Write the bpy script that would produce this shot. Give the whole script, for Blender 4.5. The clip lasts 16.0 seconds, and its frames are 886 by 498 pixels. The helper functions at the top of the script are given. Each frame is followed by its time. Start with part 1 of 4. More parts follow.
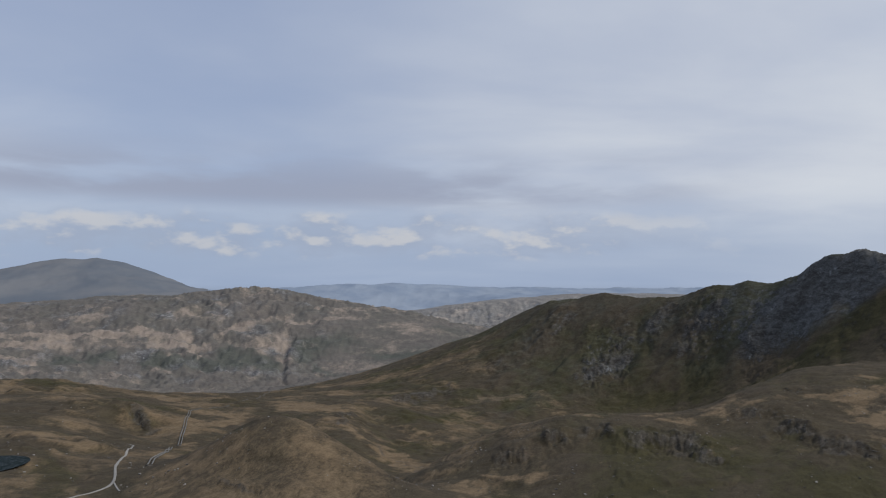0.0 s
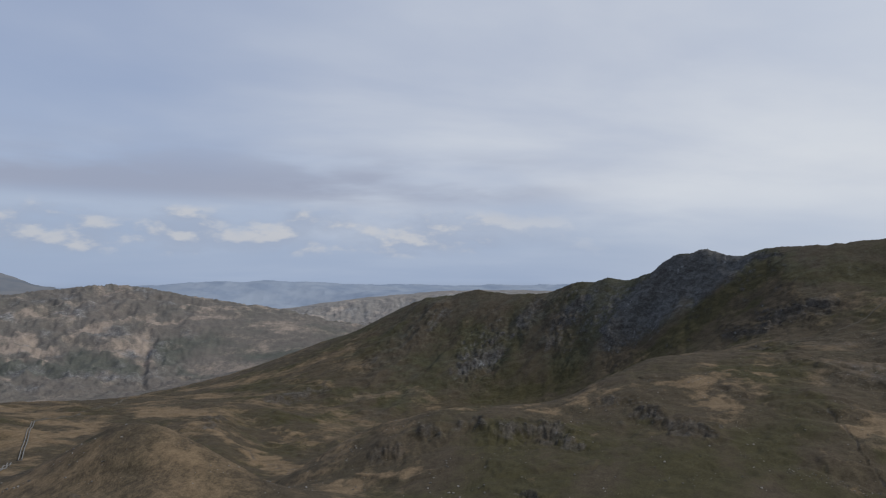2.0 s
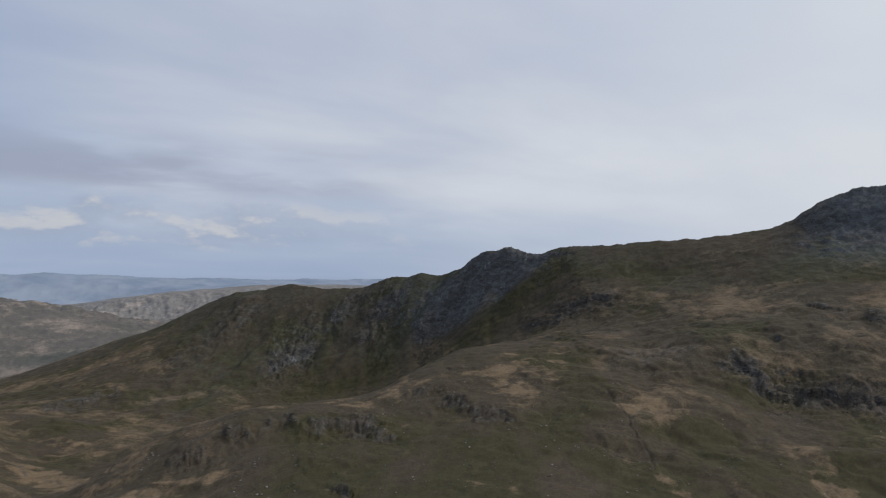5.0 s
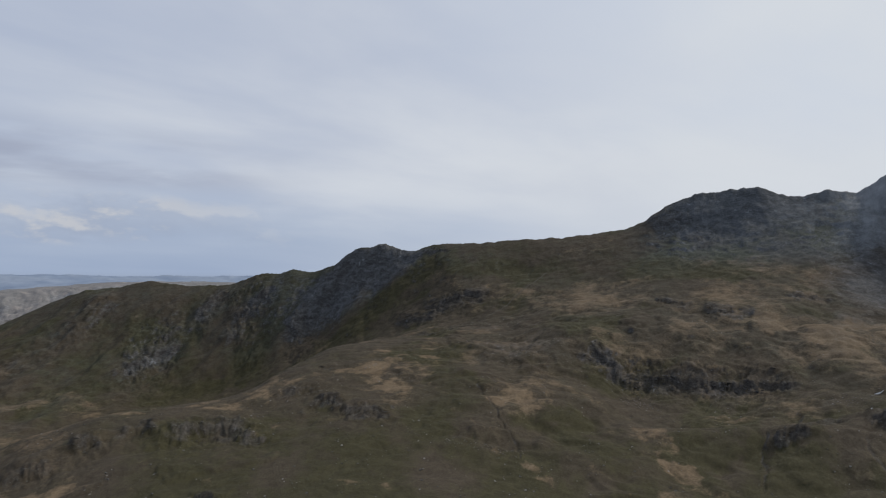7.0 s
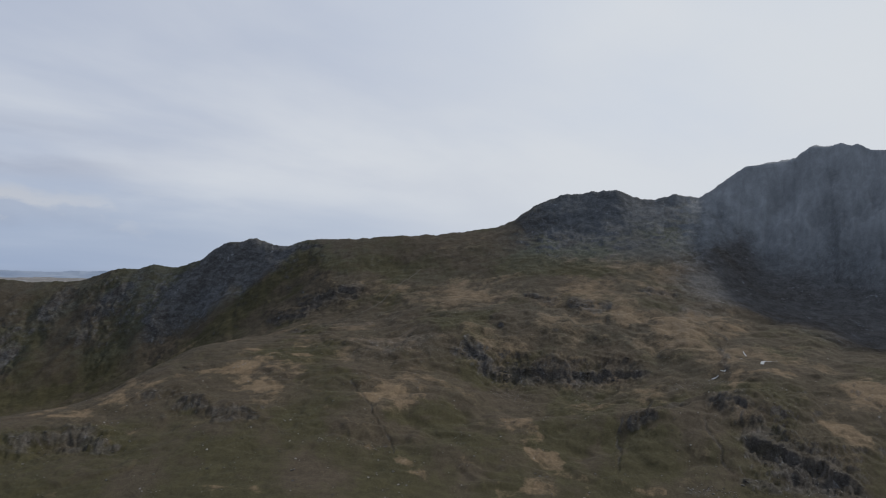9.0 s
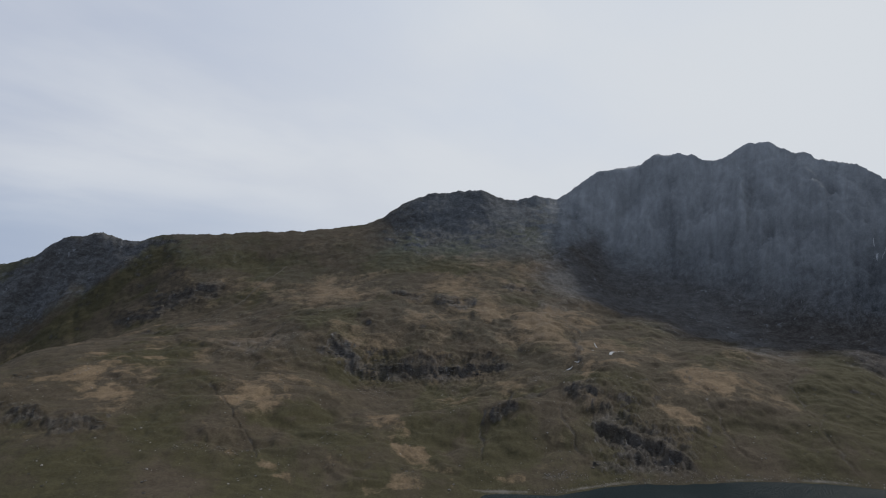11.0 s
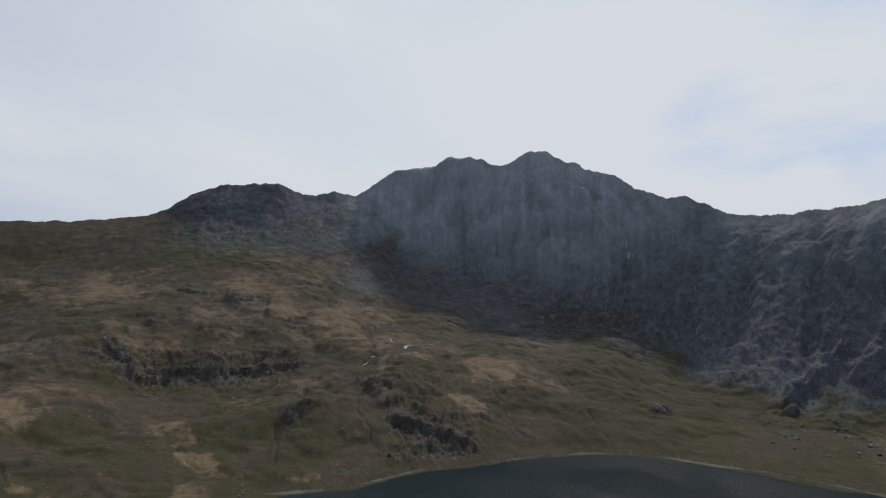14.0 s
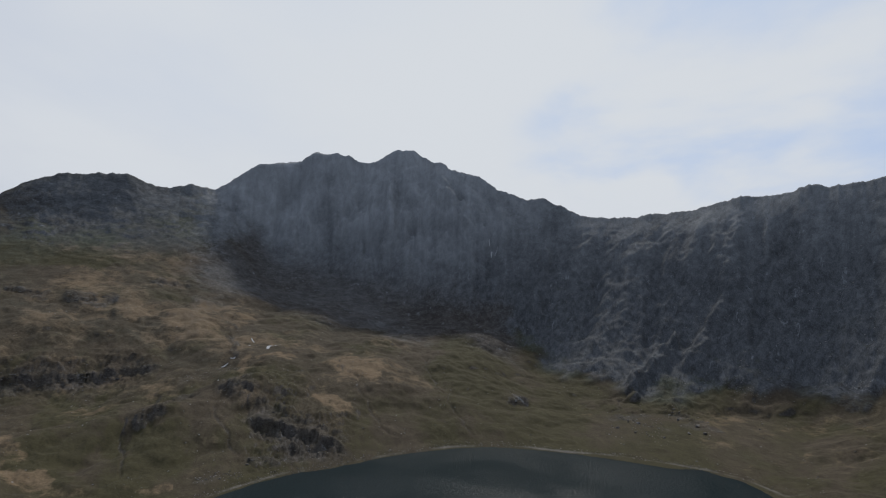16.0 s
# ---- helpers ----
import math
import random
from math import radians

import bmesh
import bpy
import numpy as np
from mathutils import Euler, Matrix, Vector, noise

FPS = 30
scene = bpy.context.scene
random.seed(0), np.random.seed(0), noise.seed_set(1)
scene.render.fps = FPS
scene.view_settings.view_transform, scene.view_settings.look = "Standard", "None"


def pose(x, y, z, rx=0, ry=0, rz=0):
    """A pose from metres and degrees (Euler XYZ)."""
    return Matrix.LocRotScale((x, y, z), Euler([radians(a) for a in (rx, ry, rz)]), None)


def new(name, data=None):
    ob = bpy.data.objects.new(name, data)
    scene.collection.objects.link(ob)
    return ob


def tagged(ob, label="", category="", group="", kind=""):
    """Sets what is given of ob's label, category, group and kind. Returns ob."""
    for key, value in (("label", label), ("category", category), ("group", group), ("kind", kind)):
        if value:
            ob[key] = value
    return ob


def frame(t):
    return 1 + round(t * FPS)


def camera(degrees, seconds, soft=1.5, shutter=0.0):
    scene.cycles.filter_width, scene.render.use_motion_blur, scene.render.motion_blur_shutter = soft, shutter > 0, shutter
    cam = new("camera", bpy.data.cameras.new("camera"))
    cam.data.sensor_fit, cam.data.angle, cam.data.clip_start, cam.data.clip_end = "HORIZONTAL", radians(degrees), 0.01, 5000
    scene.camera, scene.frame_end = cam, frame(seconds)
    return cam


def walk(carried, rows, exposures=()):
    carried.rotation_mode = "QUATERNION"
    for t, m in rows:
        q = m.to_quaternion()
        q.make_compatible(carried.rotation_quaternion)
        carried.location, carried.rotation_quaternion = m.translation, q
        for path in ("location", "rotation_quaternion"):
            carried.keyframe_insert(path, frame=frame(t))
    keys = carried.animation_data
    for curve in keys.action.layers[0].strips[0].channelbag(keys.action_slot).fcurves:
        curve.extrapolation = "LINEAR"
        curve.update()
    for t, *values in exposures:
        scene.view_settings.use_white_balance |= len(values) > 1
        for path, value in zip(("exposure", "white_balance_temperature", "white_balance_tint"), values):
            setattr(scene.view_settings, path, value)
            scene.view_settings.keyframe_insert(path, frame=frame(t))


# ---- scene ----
# A wide mountain basin seen from a hillside above a lake. Lake level is z = 0, azimuths run clockwise from +y.

# ---- camera ----
cam = camera(69.59, 16.0, soft=1.15)
EYE = pose(0.3, 0.2, 150)
TILT = pose(0, 0, 0, 3.0)
ROWS = [
    (0, 0.000, 0.000, 0.000),
    (0.5, -2.721, -0.039, -0.106),
    (1, -5.389, -0.082, -0.158),
    (1.5, -8.135, -0.153, -0.300),
    (2, -11.018, -0.194, -0.510),
    (2.5, -13.856, -0.241, -0.749),
    (3, -16.595, -0.273, -1.090),
    (3.5, -19.164, -0.311, -1.309),
    (4, -21.875, -0.322, -1.378),
    (6.5, -35.882, -0.286, -2.327),
    (7, -38.679, -0.238, -2.348),
    (7.5, -41.334, -0.220, -2.513),
    (8, -44.064, -0.170, -2.637),
    (8.5, -46.897, -0.122, -2.741),
    (9, -49.839, -0.068, -2.979),
    (11.5, -64.615, 0.465, -3.411),
    (12, -67.615, 0.586, -3.438),
    (12.5, -70.630, 0.724, -3.519),
    (13, -73.583, 0.866, -3.644),
    (13.5, -76.614, 1.022, -3.759),
    (14, -79.689, 1.176, -3.918),
    (14.5, -82.483, 1.323, -3.985),
    (15, -85.409, 1.476, -4.000),
    (15.5, -88.401, 1.654, -4.124),
    (16, -91.625, 1.828, -4.166),
]
walk(cam, [(t, EYE @ TILT @ pose(0, 0, 0, 90 + p, r, y)) for t, y, p, r in ROWS])

# ---- light ----
SUN_AZ, SUN_EL = 100.0, 41.0
sun = new("sun", bpy.data.lights.new("sun", "SUN"))
sun.data.energy, sun.data.angle, sun.data.color = 2.6, radians(5), (1.0, 0.94, 0.86)
sun.matrix_world = pose(0, 0, 900, 90 - SUN_EL, 0, 180 - SUN_AZ)
scene.view_settings.exposure = 0.0


class Graph:
    """Short hand for building node trees."""

    def __init__(self, tree):
        self.tree = tree
        tree.nodes.clear()

    def add(self, kind, **values):
        node = self.tree.nodes.new(kind)
        for key, value in values.items():
            if key in ("operation", "blend_type", "data_type", "sky_type", "noise_type", "feature", "interpolation_type", "attribute_name", "clamp", "normalize", "noise_dimensions", "voronoi_dimensions"):
                setattr(node, key, value)
        return node

    def put(self, socket, value):
        if isinstance(value, bpy.types.NodeSocket):
            self.tree.links.new(value, socket)
        elif isinstance(value, tuple) and len(value) == 3 and socket.type == "RGBA":
            socket.default_value = (*value, 1)
        else:
            socket.default_value = value

    def math(self, op, a, b=0.0, c=0.0, clamp=False):
        node = self.add("ShaderNodeMath", operation=op)
        node.use_clamp = clamp
        for socket, value in zip(node.inputs, (a, b, c)):
            self.put(socket, value)
        return node.outputs[0]

    def vec(self, op, a, b=(0, 0, 0)):
        node = self.add("ShaderNodeVectorMath", operation=op)
        self.put(node.inputs[0], a)
        self.put(node.inputs[1], b)
        return node.outputs["Value"] if op in ("DOT_PRODUCT", "LENGTH") else node.outputs[0]

    def mix(self, fac, a, b, blend="MIX"):
        node = self.add("ShaderNodeMix", data_type="RGBA", blend_type=blend)
        self.put(node.inputs[0], fac)
        self.put(node.inputs[6], a)
        self.put(node.inputs[7], b)
        return node.outputs[2]

    def noise(self, where, scale, detail=4.0, rough=0.55, warp=0.0):
        node = self.add("ShaderNodeTexNoise")
        self.put(node.inputs["Vector"], where)
        for key, value in (("Scale", scale), ("Detail", detail), ("Roughness", rough), ("Distortion", warp)):
            node.inputs[key].default_value = value
        return node.outputs[0]

    def step(self, value, low, high, out0=0.0, out1=1.0):
        node = self.add("ShaderNodeMapRange", interpolation_type="SMOOTHSTEP")
        self.put(node.inputs[0], value)
        for i, v in enumerate((low, high, out0, out1)):
            node.inputs[i + 1].default_value = v
        return node.outputs[0]

    def attribute(self, name):
        return self.add("ShaderNodeAttribute", attribute_name=name).outputs["Fac"]


def make_world():
    world = bpy.data.worlds.new("sky")
    world.use_nodes = True
    scene.world = world
    g = Graph(world.node_tree)
    way = g.add("ShaderNodeTexCoord").outputs["Generated"]
    parts = g.add("ShaderNodeSeparateXYZ")
    g.put(parts.inputs[0], way)
    x, y, up = parts.outputs
    sky = g.add("ShaderNodeTexSky", sky_type="NISHITA")
    sky.sun_disc, sky.sun_elevation, sky.sun_rotation = False, radians(SUN_EL), radians(SUN_AZ)
    sky.air_density, sky.dust_density, sky.altitude = 1.0, 1.5, 600
    clear = g.vec("SCALE", sky.outputs[0])
    clear.node.inputs["Scale"].default_value = 0.075
    toward = g.vec("DOT_PRODUCT", way, (math.sin(radians(98)), math.cos(radians(98)), 0.25))
    clear = g.mix(g.step(toward, 0.4, 1.0), g.mix(0.7, clear, (0.39, 0.47, 0.66)), (0.47, 0.58, 0.78))
    # a high, thin sheet of cloud, drawn out towards the horizon
    lift = g.math("ADD", g.math("MAXIMUM", up, 0.0), 0.16)
    flat = g.add("ShaderNodeCombineXYZ")
    g.put(flat.inputs[0], g.math("DIVIDE", x, lift))
    g.put(flat.inputs[1], g.math("DIVIDE", y, lift))
    plane = flat.outputs[0]
    broad = g.noise(plane, 0.34, 2, 0.4, 0.2)
    fine = g.noise(g.vec("MULTIPLY", plane, (0.75, 1.15, 1)), 0.95, 6, 0.5, 0.25)
    thick = g.math("ADD", g.math("MULTIPLY", broad, 0.8), g.math("MULTIPLY", fine, 0.35))
    thick = g.math("ADD", thick, g.math("MULTIPLY", g.math("MAXIMUM", toward, -0.3), 0.30))
    gap = g.step(g.vec("DOT_PRODUCT", way, (math.sin(radians(116)) * 0.98, math.cos(radians(116)) * 0.98, 0.2)), 0.93, 0.985)
    thick = g.math("SUBTRACT", thick, g.math("MULTIPLY", gap, g.math("MULTIPLY", g.step(fine, 0.35, 0.65, 1.0, 0.2), 0.44)))
    cover = g.step(thick, 0.34, 0.84)
    cloud = g.mix(g.step(fine, 0.3, 0.7), (0.54, 0.58, 0.665), (0.645, 0.68, 0.735))
    cloud = g.mix(g.step(toward, 0.4, 1.12, 0.0, 1.0), cloud, (0.665, 0.70, 0.745))
    # front-lit cloud in the unseen sky behind, set bright to lift shaded slopes
    cloud = g.mix(g.step(toward, -1.0, -0.6, 1.0, 0.0), cloud, (0.80, 0.87, 0.98))
    colour = g.mix(cover, clear, cloud)
    colour = g.mix(g.step(toward, -1.0, -0.6, 0.7, 0.0), colour, (0.80, 0.87, 0.98))
    # haze low in the sky
    haze = g.step(up, 0.0, 0.17, 1.0, 0.0)
    colour = g.mix(g.math("MULTIPLY", haze, 0.75), colour, g.mix(g.step(toward, 0.1, 1.05), (0.31, 0.395, 0.555), (0.64, 0.68, 0.74)))
    # a grey bank above the heaped clouds, and the heaped clouds in a row over the far hills
    aside = g.step(g.vec("DOT_PRODUCT", way, (math.sin(radians(-14)), math.cos(radians(-14)), 0)), 0.72, 0.95)
    bank = g.noise(g.vec("MULTIPLY", way, (1, 1, 5)), 3.6, 5, 0.5, 0.2)
    high = g.math("MULTIPLY", g.step(up, 0.105, 0.135), g.step(up, 0.14, 0.22, 1.0, 0.0))
    bank = g.math("MULTIPLY", g.step(bank, 0.34, 0.54), g.math("MULTIPLY", high, aside))
    colour = g.mix(g.math("MULTIPLY", bank, 0.8), colour, (0.315, 0.35, 0.455))
    squeeze = g.vec("MULTIPLY", way, (1, 1, 2.3))
    heap = g.noise(squeeze, 11.0, 6, 0.55, 0.0)
    over = g.noise(g.vec("ADD", squeeze, (0, 0, 0.035)), 11.0, 4, 0.5, 0.0)
    band = g.math("MULTIPLY", g.step(up, 0.025, 0.06), g.step(up, 0.075, 0.125, 1.0, 0.0))
    puff = g.math("MULTIPLY", g.step(g.math("ADD", heap, g.math("MULTIPLY", band, 0.16)), 0.47, 0.76), g.math("MULTIPLY", g.step(band, 0.0, 0.5), aside))
    lit = g.mix(g.step(g.math("SUBTRACT", heap, over), -0.02, 0.13), (0.335, 0.39, 0.505), (0.60, 0.59, 0.585))
    colour = g.mix(g.math("MULTIPLY", puff, 0.6), colour, lit)
    below = g.step(up, -0.05, 0.0)
    colour = g.mix(below, (0.12, 0.11, 0.10), colour)
    back = g.add("ShaderNodeBackground")
    g.put(back.inputs[0], colour)
    back.inputs[1].default_value = 1.0
    out = g.add("ShaderNodeOutputWorld")
    g.put(out.inputs[0], back.outputs[0])


make_world()


# ---- materials ----
def material(name):
    made = bpy.data.materials.new(name)
    made.use_nodes = True
    g = Graph(made.node_tree)
    shader = g.add("ShaderNodeBsdfPrincipled")
    out = g.add("ShaderNodeOutputMaterial")
    g.put(out.inputs[0], shader.outputs[0])
    return made, g, shader


def bump(g, shader, height, distance, strength=1.0):
    node = g.add("ShaderNodeBump")
    node.inputs["Strength"].default_value, node.inputs["Distance"].default_value = strength, distance
    g.put(node.inputs["Height"], height)
    g.put(shader.inputs["Normal"], node.outputs[0])


def land_material(name, low, high, rock_haze=(0.2, 0.2, 0.2), gravel=(0.13, 0.122, 0.11), grain_size=1.0, flecks=0.6, fray=1.5, relief_=1.3, soft=0.2):
    """Ground cover: low and high are the colours of the moor and of the mountain wall, which pass into one another.
    Haze is painted into high and into the pale tone over its rock.
    """
    made, g, shader = material(name)
    where = g.add("ShaderNodeAttribute", attribute_name="downhill").outputs["Vector"]
    wide = g.noise(where, 0.018 / grain_size, 5, 0.6, 0.5)
    tuft = g.noise(where, 0.11 / grain_size, 6, 0.68, 0.5)
    grain = g.noise(where, 0.55 / grain_size, 5, 0.72, 0.2)
    fleck = g.noise(g.vec("MULTIPLY", where, (1, 1, 0.45)), 0.10 / grain_size, 8, 0.72, 0.6)
    mixed = g.math("ADD", g.math("MULTIPLY", tuft, 0.55), g.math("MULTIPLY", grain, 0.45))
    speck = g.step(mixed, 0.5 - soft, 0.5 + soft)
    edge = g.math("MULTIPLY", g.math("SUBTRACT", mixed, 0.5), fray)
    edge = g.math("ADD", edge, g.math("MULTIPLY", g.math("SUBTRACT", wide, 0.5), 0.7))

    def spread(mask, lo=0.18, hi=0.85):
        return g.step(g.math("ADD", g.attribute(mask), edge), lo, hi)

    up = spread("wall", 0.05, 0.95)

    def pick(key, k):
        return g.mix(up, low[key][k], high[key][k]) if high else low[key][k]

    def cover(key):
        return g.mix(speck, pick(key, 0), pick(key, 1))

    stone = g.mix(g.step(mixed, 0.38, 0.66), pick("rock", 0), pick("rock", 1))
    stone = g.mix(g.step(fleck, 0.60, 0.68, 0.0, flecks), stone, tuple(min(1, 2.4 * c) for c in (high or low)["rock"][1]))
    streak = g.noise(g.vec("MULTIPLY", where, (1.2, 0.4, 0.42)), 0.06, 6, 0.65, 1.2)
    # haze over the wall, painted as a paler, bluish rock tone
    pale = g.mix(g.step(g.math("ADD", g.math("MULTIPLY", streak, 0.55), g.math("MULTIPLY", mixed, 0.45)), 0.36, 0.64), tuple(0.74 * c for c in rock_haze), rock_haze)
    stone = g.mix(g.step(g.math("ADD", g.attribute("rock_haze"), g.math("MULTIPLY", g.math("SUBTRACT", wide, 0.5), 0.3)), 0.0, 1.0), stone, pale)
    colour = g.mix(g.step(wide, 0.3, 0.7, 0.0, 0.35), cover("heath"), cover("grass"))
    colour = g.mix(spread("green"), colour, cover("grass"))
    colour = g.mix(spread("dry"), colour, cover("straw"))
    colour = g.mix(spread("rock"), colour, stone)
    colour = g.mix(spread("gravel"), colour, gravel)
    g.put(shader.inputs["Base Color"], colour)
    shader.inputs["Roughness"].default_value = 0.95
    shader.inputs["Specular IOR Level"].default_value = 0.12
    bump(g, shader, mixed, relief_ * grain_size, 1.0)
    return made


LAND = land_material("moor_and_mountain",
                     dict(heath=((0.032, 0.0255, 0.0175), (0.073, 0.0595, 0.0425)), straw=((0.085, 0.063, 0.040), (0.172, 0.128, 0.081)),
                          grass=((0.025, 0.023, 0.0115), (0.054, 0.049, 0.025)), rock=((0.029, 0.0265, 0.024), (0.084, 0.077, 0.070))),
                     # wall colours, greyed and blued for the haze before the mountain
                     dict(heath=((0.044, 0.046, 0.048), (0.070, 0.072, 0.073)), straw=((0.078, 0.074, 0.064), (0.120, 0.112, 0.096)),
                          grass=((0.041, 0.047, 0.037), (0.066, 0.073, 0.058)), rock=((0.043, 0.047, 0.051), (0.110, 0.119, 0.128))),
                     rock_haze=(0.262, 0.282, 0.296), flecks=0.45, fray=1.1)
# moor colours lifted towards grey, with the haze across the valley painted in
HAZED_FARMOOR = land_material("hazed_far_moor",
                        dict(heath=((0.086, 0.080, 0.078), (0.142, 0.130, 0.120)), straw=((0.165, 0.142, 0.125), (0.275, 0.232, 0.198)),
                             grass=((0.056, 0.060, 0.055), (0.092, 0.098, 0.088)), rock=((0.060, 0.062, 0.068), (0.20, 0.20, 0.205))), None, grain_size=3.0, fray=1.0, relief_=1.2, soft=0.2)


# the far moor's colours once more, paled further for haze
HAZED_RIDGE = land_material("hazed_ridge",
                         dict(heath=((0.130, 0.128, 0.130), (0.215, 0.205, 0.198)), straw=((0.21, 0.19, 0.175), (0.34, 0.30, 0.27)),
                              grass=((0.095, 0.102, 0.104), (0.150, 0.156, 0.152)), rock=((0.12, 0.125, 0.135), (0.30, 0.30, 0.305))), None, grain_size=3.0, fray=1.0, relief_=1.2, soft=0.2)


def hazed_material(name, low, high):
    """Land so far off that the haze of the air before it is painted into its colour."""
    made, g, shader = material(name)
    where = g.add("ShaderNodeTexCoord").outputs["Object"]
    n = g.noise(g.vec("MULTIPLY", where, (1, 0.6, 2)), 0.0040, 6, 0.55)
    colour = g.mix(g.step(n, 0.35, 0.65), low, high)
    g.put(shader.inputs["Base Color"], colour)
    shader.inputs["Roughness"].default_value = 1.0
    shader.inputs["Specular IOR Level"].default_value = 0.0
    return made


# base colours that hold the haze of the distance
HAZE_BLUE = hazed_material("haze_blue", (0.185, 0.232, 0.31), (0.235, 0.28, 0.35))
HAZE_GREY = hazed_material("haze_grey", (0.108, 0.126, 0.155), (0.150, 0.160, 0.178))


def water_material(name="lake_water", gleam=1.0):
    made, g, shader = material(name)
    where = g.add("ShaderNodeTexCoord").outputs["Object"]
    ripple = g.noise(g.vec("MULTIPLY", where, (0.6, 1.0, 1.0)), 0.9, 5, 0.65, 0.2)
    gust = g.noise(where, 0.016, 4, 0.55, 0.3)
    shader.inputs["Base Color"].default_value = (0.014, 0.021, 0.023, 1)
    # wind-roughened streaks gleam more than the calm between them
    g.put(shader.inputs["Specular IOR Level"], g.math("MULTIPLY", g.step(ripple, 0.44, 0.66), g.step(gust, 0.35, 0.65, 0.06 * gleam, 0.30 * gleam)))
    shader.inputs["Roughness"].default_value = 0.22
    shader.inputs["IOR"].default_value = 1.33
    bump(g, shader, ripple, 0.32, 0.7)
    return made


WATER = water_material()
PEAT_WATER = water_material("peat_water", 0.15)

# ---- landform: skeleton lines of (azimuth, distance, height) ----
CREST = [
    (-3.22, 1950, -81.5), (0.81, 1850, -19.9), (3.33, 1800, 5.8), (4.84, 1780, 30.9), (7.35, 1740, 73), (9.58, 1710, 108.1),
    (10.81, 1700, 101.6), (14.19, 1670, 123), (16.54, 1650, 113.2), (20.19, 1600, 115.1), (22.41, 1570, 137.3), (25.38, 1540, 155.2),
    (26.61, 1530, 144.9), (28.41, 1500, 162.4), (29.2, 1490, 163), (30.18, 1480, 188.1), (31.32, 1470, 214.4), (33.51, 1450, 214.1),
    (35.9, 1430, 198.2), (38.03, 1420, 211.2), (41.26, 1400, 214.8), (46.09, 1390, 222.5), (50.58, 1390, 230.4), (54.36, 1395, 239.4),
]
SUMMITS = [
    (52.05, 1400, 237.1), (55.28, 1400, 249.2), (56.63, 1400, 268), (58.4, 1405, 300), (60.55, 1410, 318), (63.03, 1415, 322),
    (65.01, 1420, 331.9), (67.1, 1430, 306.3), (69.83, 1440, 319.3), (71.9, 1450, 308.2), (73.63, 1450, 344.1), (75.32, 1439, 371.5),
    (78.56, 1419, 377.3), (79.93, 1404, 402.8), (82.17, 1378, 396.6), (83.06, 1368, 385.5), (84.43, 1352, 365.2), (85.55, 1340, 375.4),
    (87.1, 1325, 394.1), (88.82, 1310, 394.6), (91.31, 1280, 363.1), (93.31, 1250, 338.4), (94.86, 1230, 331.2),
]
SADDLE = [
    (97.63, 1190, 292.7), (100.39, 1160, 281.9), (104.09, 1129, 246), (107.68, 1100, 241.3), (111.36, 1075, 248.1), (113.58, 1060, 251.8),
    (116.57, 1035, 266.1), (119.82, 1016, 264.6), (121.38, 1006, 278.5), (124, 990, 274.1), (126.4, 980, 280.5), (132.4, 970, 289.4),
    (140.4, 960, 294.6),
]
FOOT = [
    (-11.12, 1600, -104.3), (-7.2, 1300, -75.8), (-2.21, 1080, -71.6), (1.8, 960, -80.2), (5.79, 1080, -98.5), (10.71, 1240, -100.2),
    (15.47, 1300, -93.2), (19.13, 1300, -91.5), (22.66, 1300, -60), (25.6, 1310, -20.1), (28.43, 1330, 24.3), (30.8, 1335, 66),
    (33.2, 1345, 105.4), (35.6, 1362, 152.4), (38, 1390, 198.5), (41.2, 1120, 85.9), (46.45, 1150, 124), (52.42, 1160, 125.7),
]
FACE_FOOT = [
    (55.77, 1170, 149.1), (63.16, 1190, 161.2), (70.13, 1200, 162.7), (75, 1365, 226.3), (76.5, 1330, 166.2), (81.5, 1240, 121.9),
    (87.7, 1130, 94.7), (93, 1050, 69.2), (98, 950, 41.8), (102.58, 850, 17.5), (107.38, 785, 11.6), (111.94, 770, 12.6),
    (116.24, 785, 21.7), (120.27, 800, 37.4), (124.01, 770, 29.8), (126.39, 750, 26),
]
APRON = [
    (82.63, 1120, 93.5), (88.37, 1010, 61.4), (95.17, 930, 67.7), (58, 1335, 234), (60.5, 1340, 243.7), (63, 1345, 244.1),
    (66, 1350, 249.1),
]
FACE_MID = [
    (45.65, 1270, 146.4), (55.75, 1290, 194.5), (63.15, 1310, 213.3), (70.13, 1330, 219.4), (77.9, 1385, 244.2), (87.09, 1215, 210.9),
    (95.21, 1120, 187.3), (99.98, 1070, 158.2), (107.26, 1000, 151.6), (116.18, 940, 154.4), (124, 895, 143.3),
]
SPUR_SLOPE = [
    (-4.22, 1550, -73.5), (3.32, 1500, -33.9), (8.31, 1520, -8.5), (14.6, 1480, -13.5), (20.14, 1470, 40.8), (24.46, 1420, 47.8),
    (28.52, 1410, 68.3), (32.31, 1385, 103.7),
]
SHELF = [
    (-7.14, 470, -3.9), (-4.18, 500, -5.2), (-0.2, 560, 1.2), (4.8, 590, 15.6), (8.76, 600, 25.1), (10.71, 600, 32.5),
    (15.47, 610, 32.3), (18.67, 620, 30.4), (21.34, 650, 30.4), (23.08, 690, 35.6), (24.36, 730, 38.8), (26.02, 780, 41.9),
    (28.43, 850, 47.8), (31.09, 900, 50.6),
]
SHELF_RIM = [
    (24.86, 900, 18.6), (27.78, 950, 33.7), (31.76, 1000, 44), (35.8, 1040, 48.4), (41.19, 1060, 67.4), (46.43, 1080, 90.9),
]
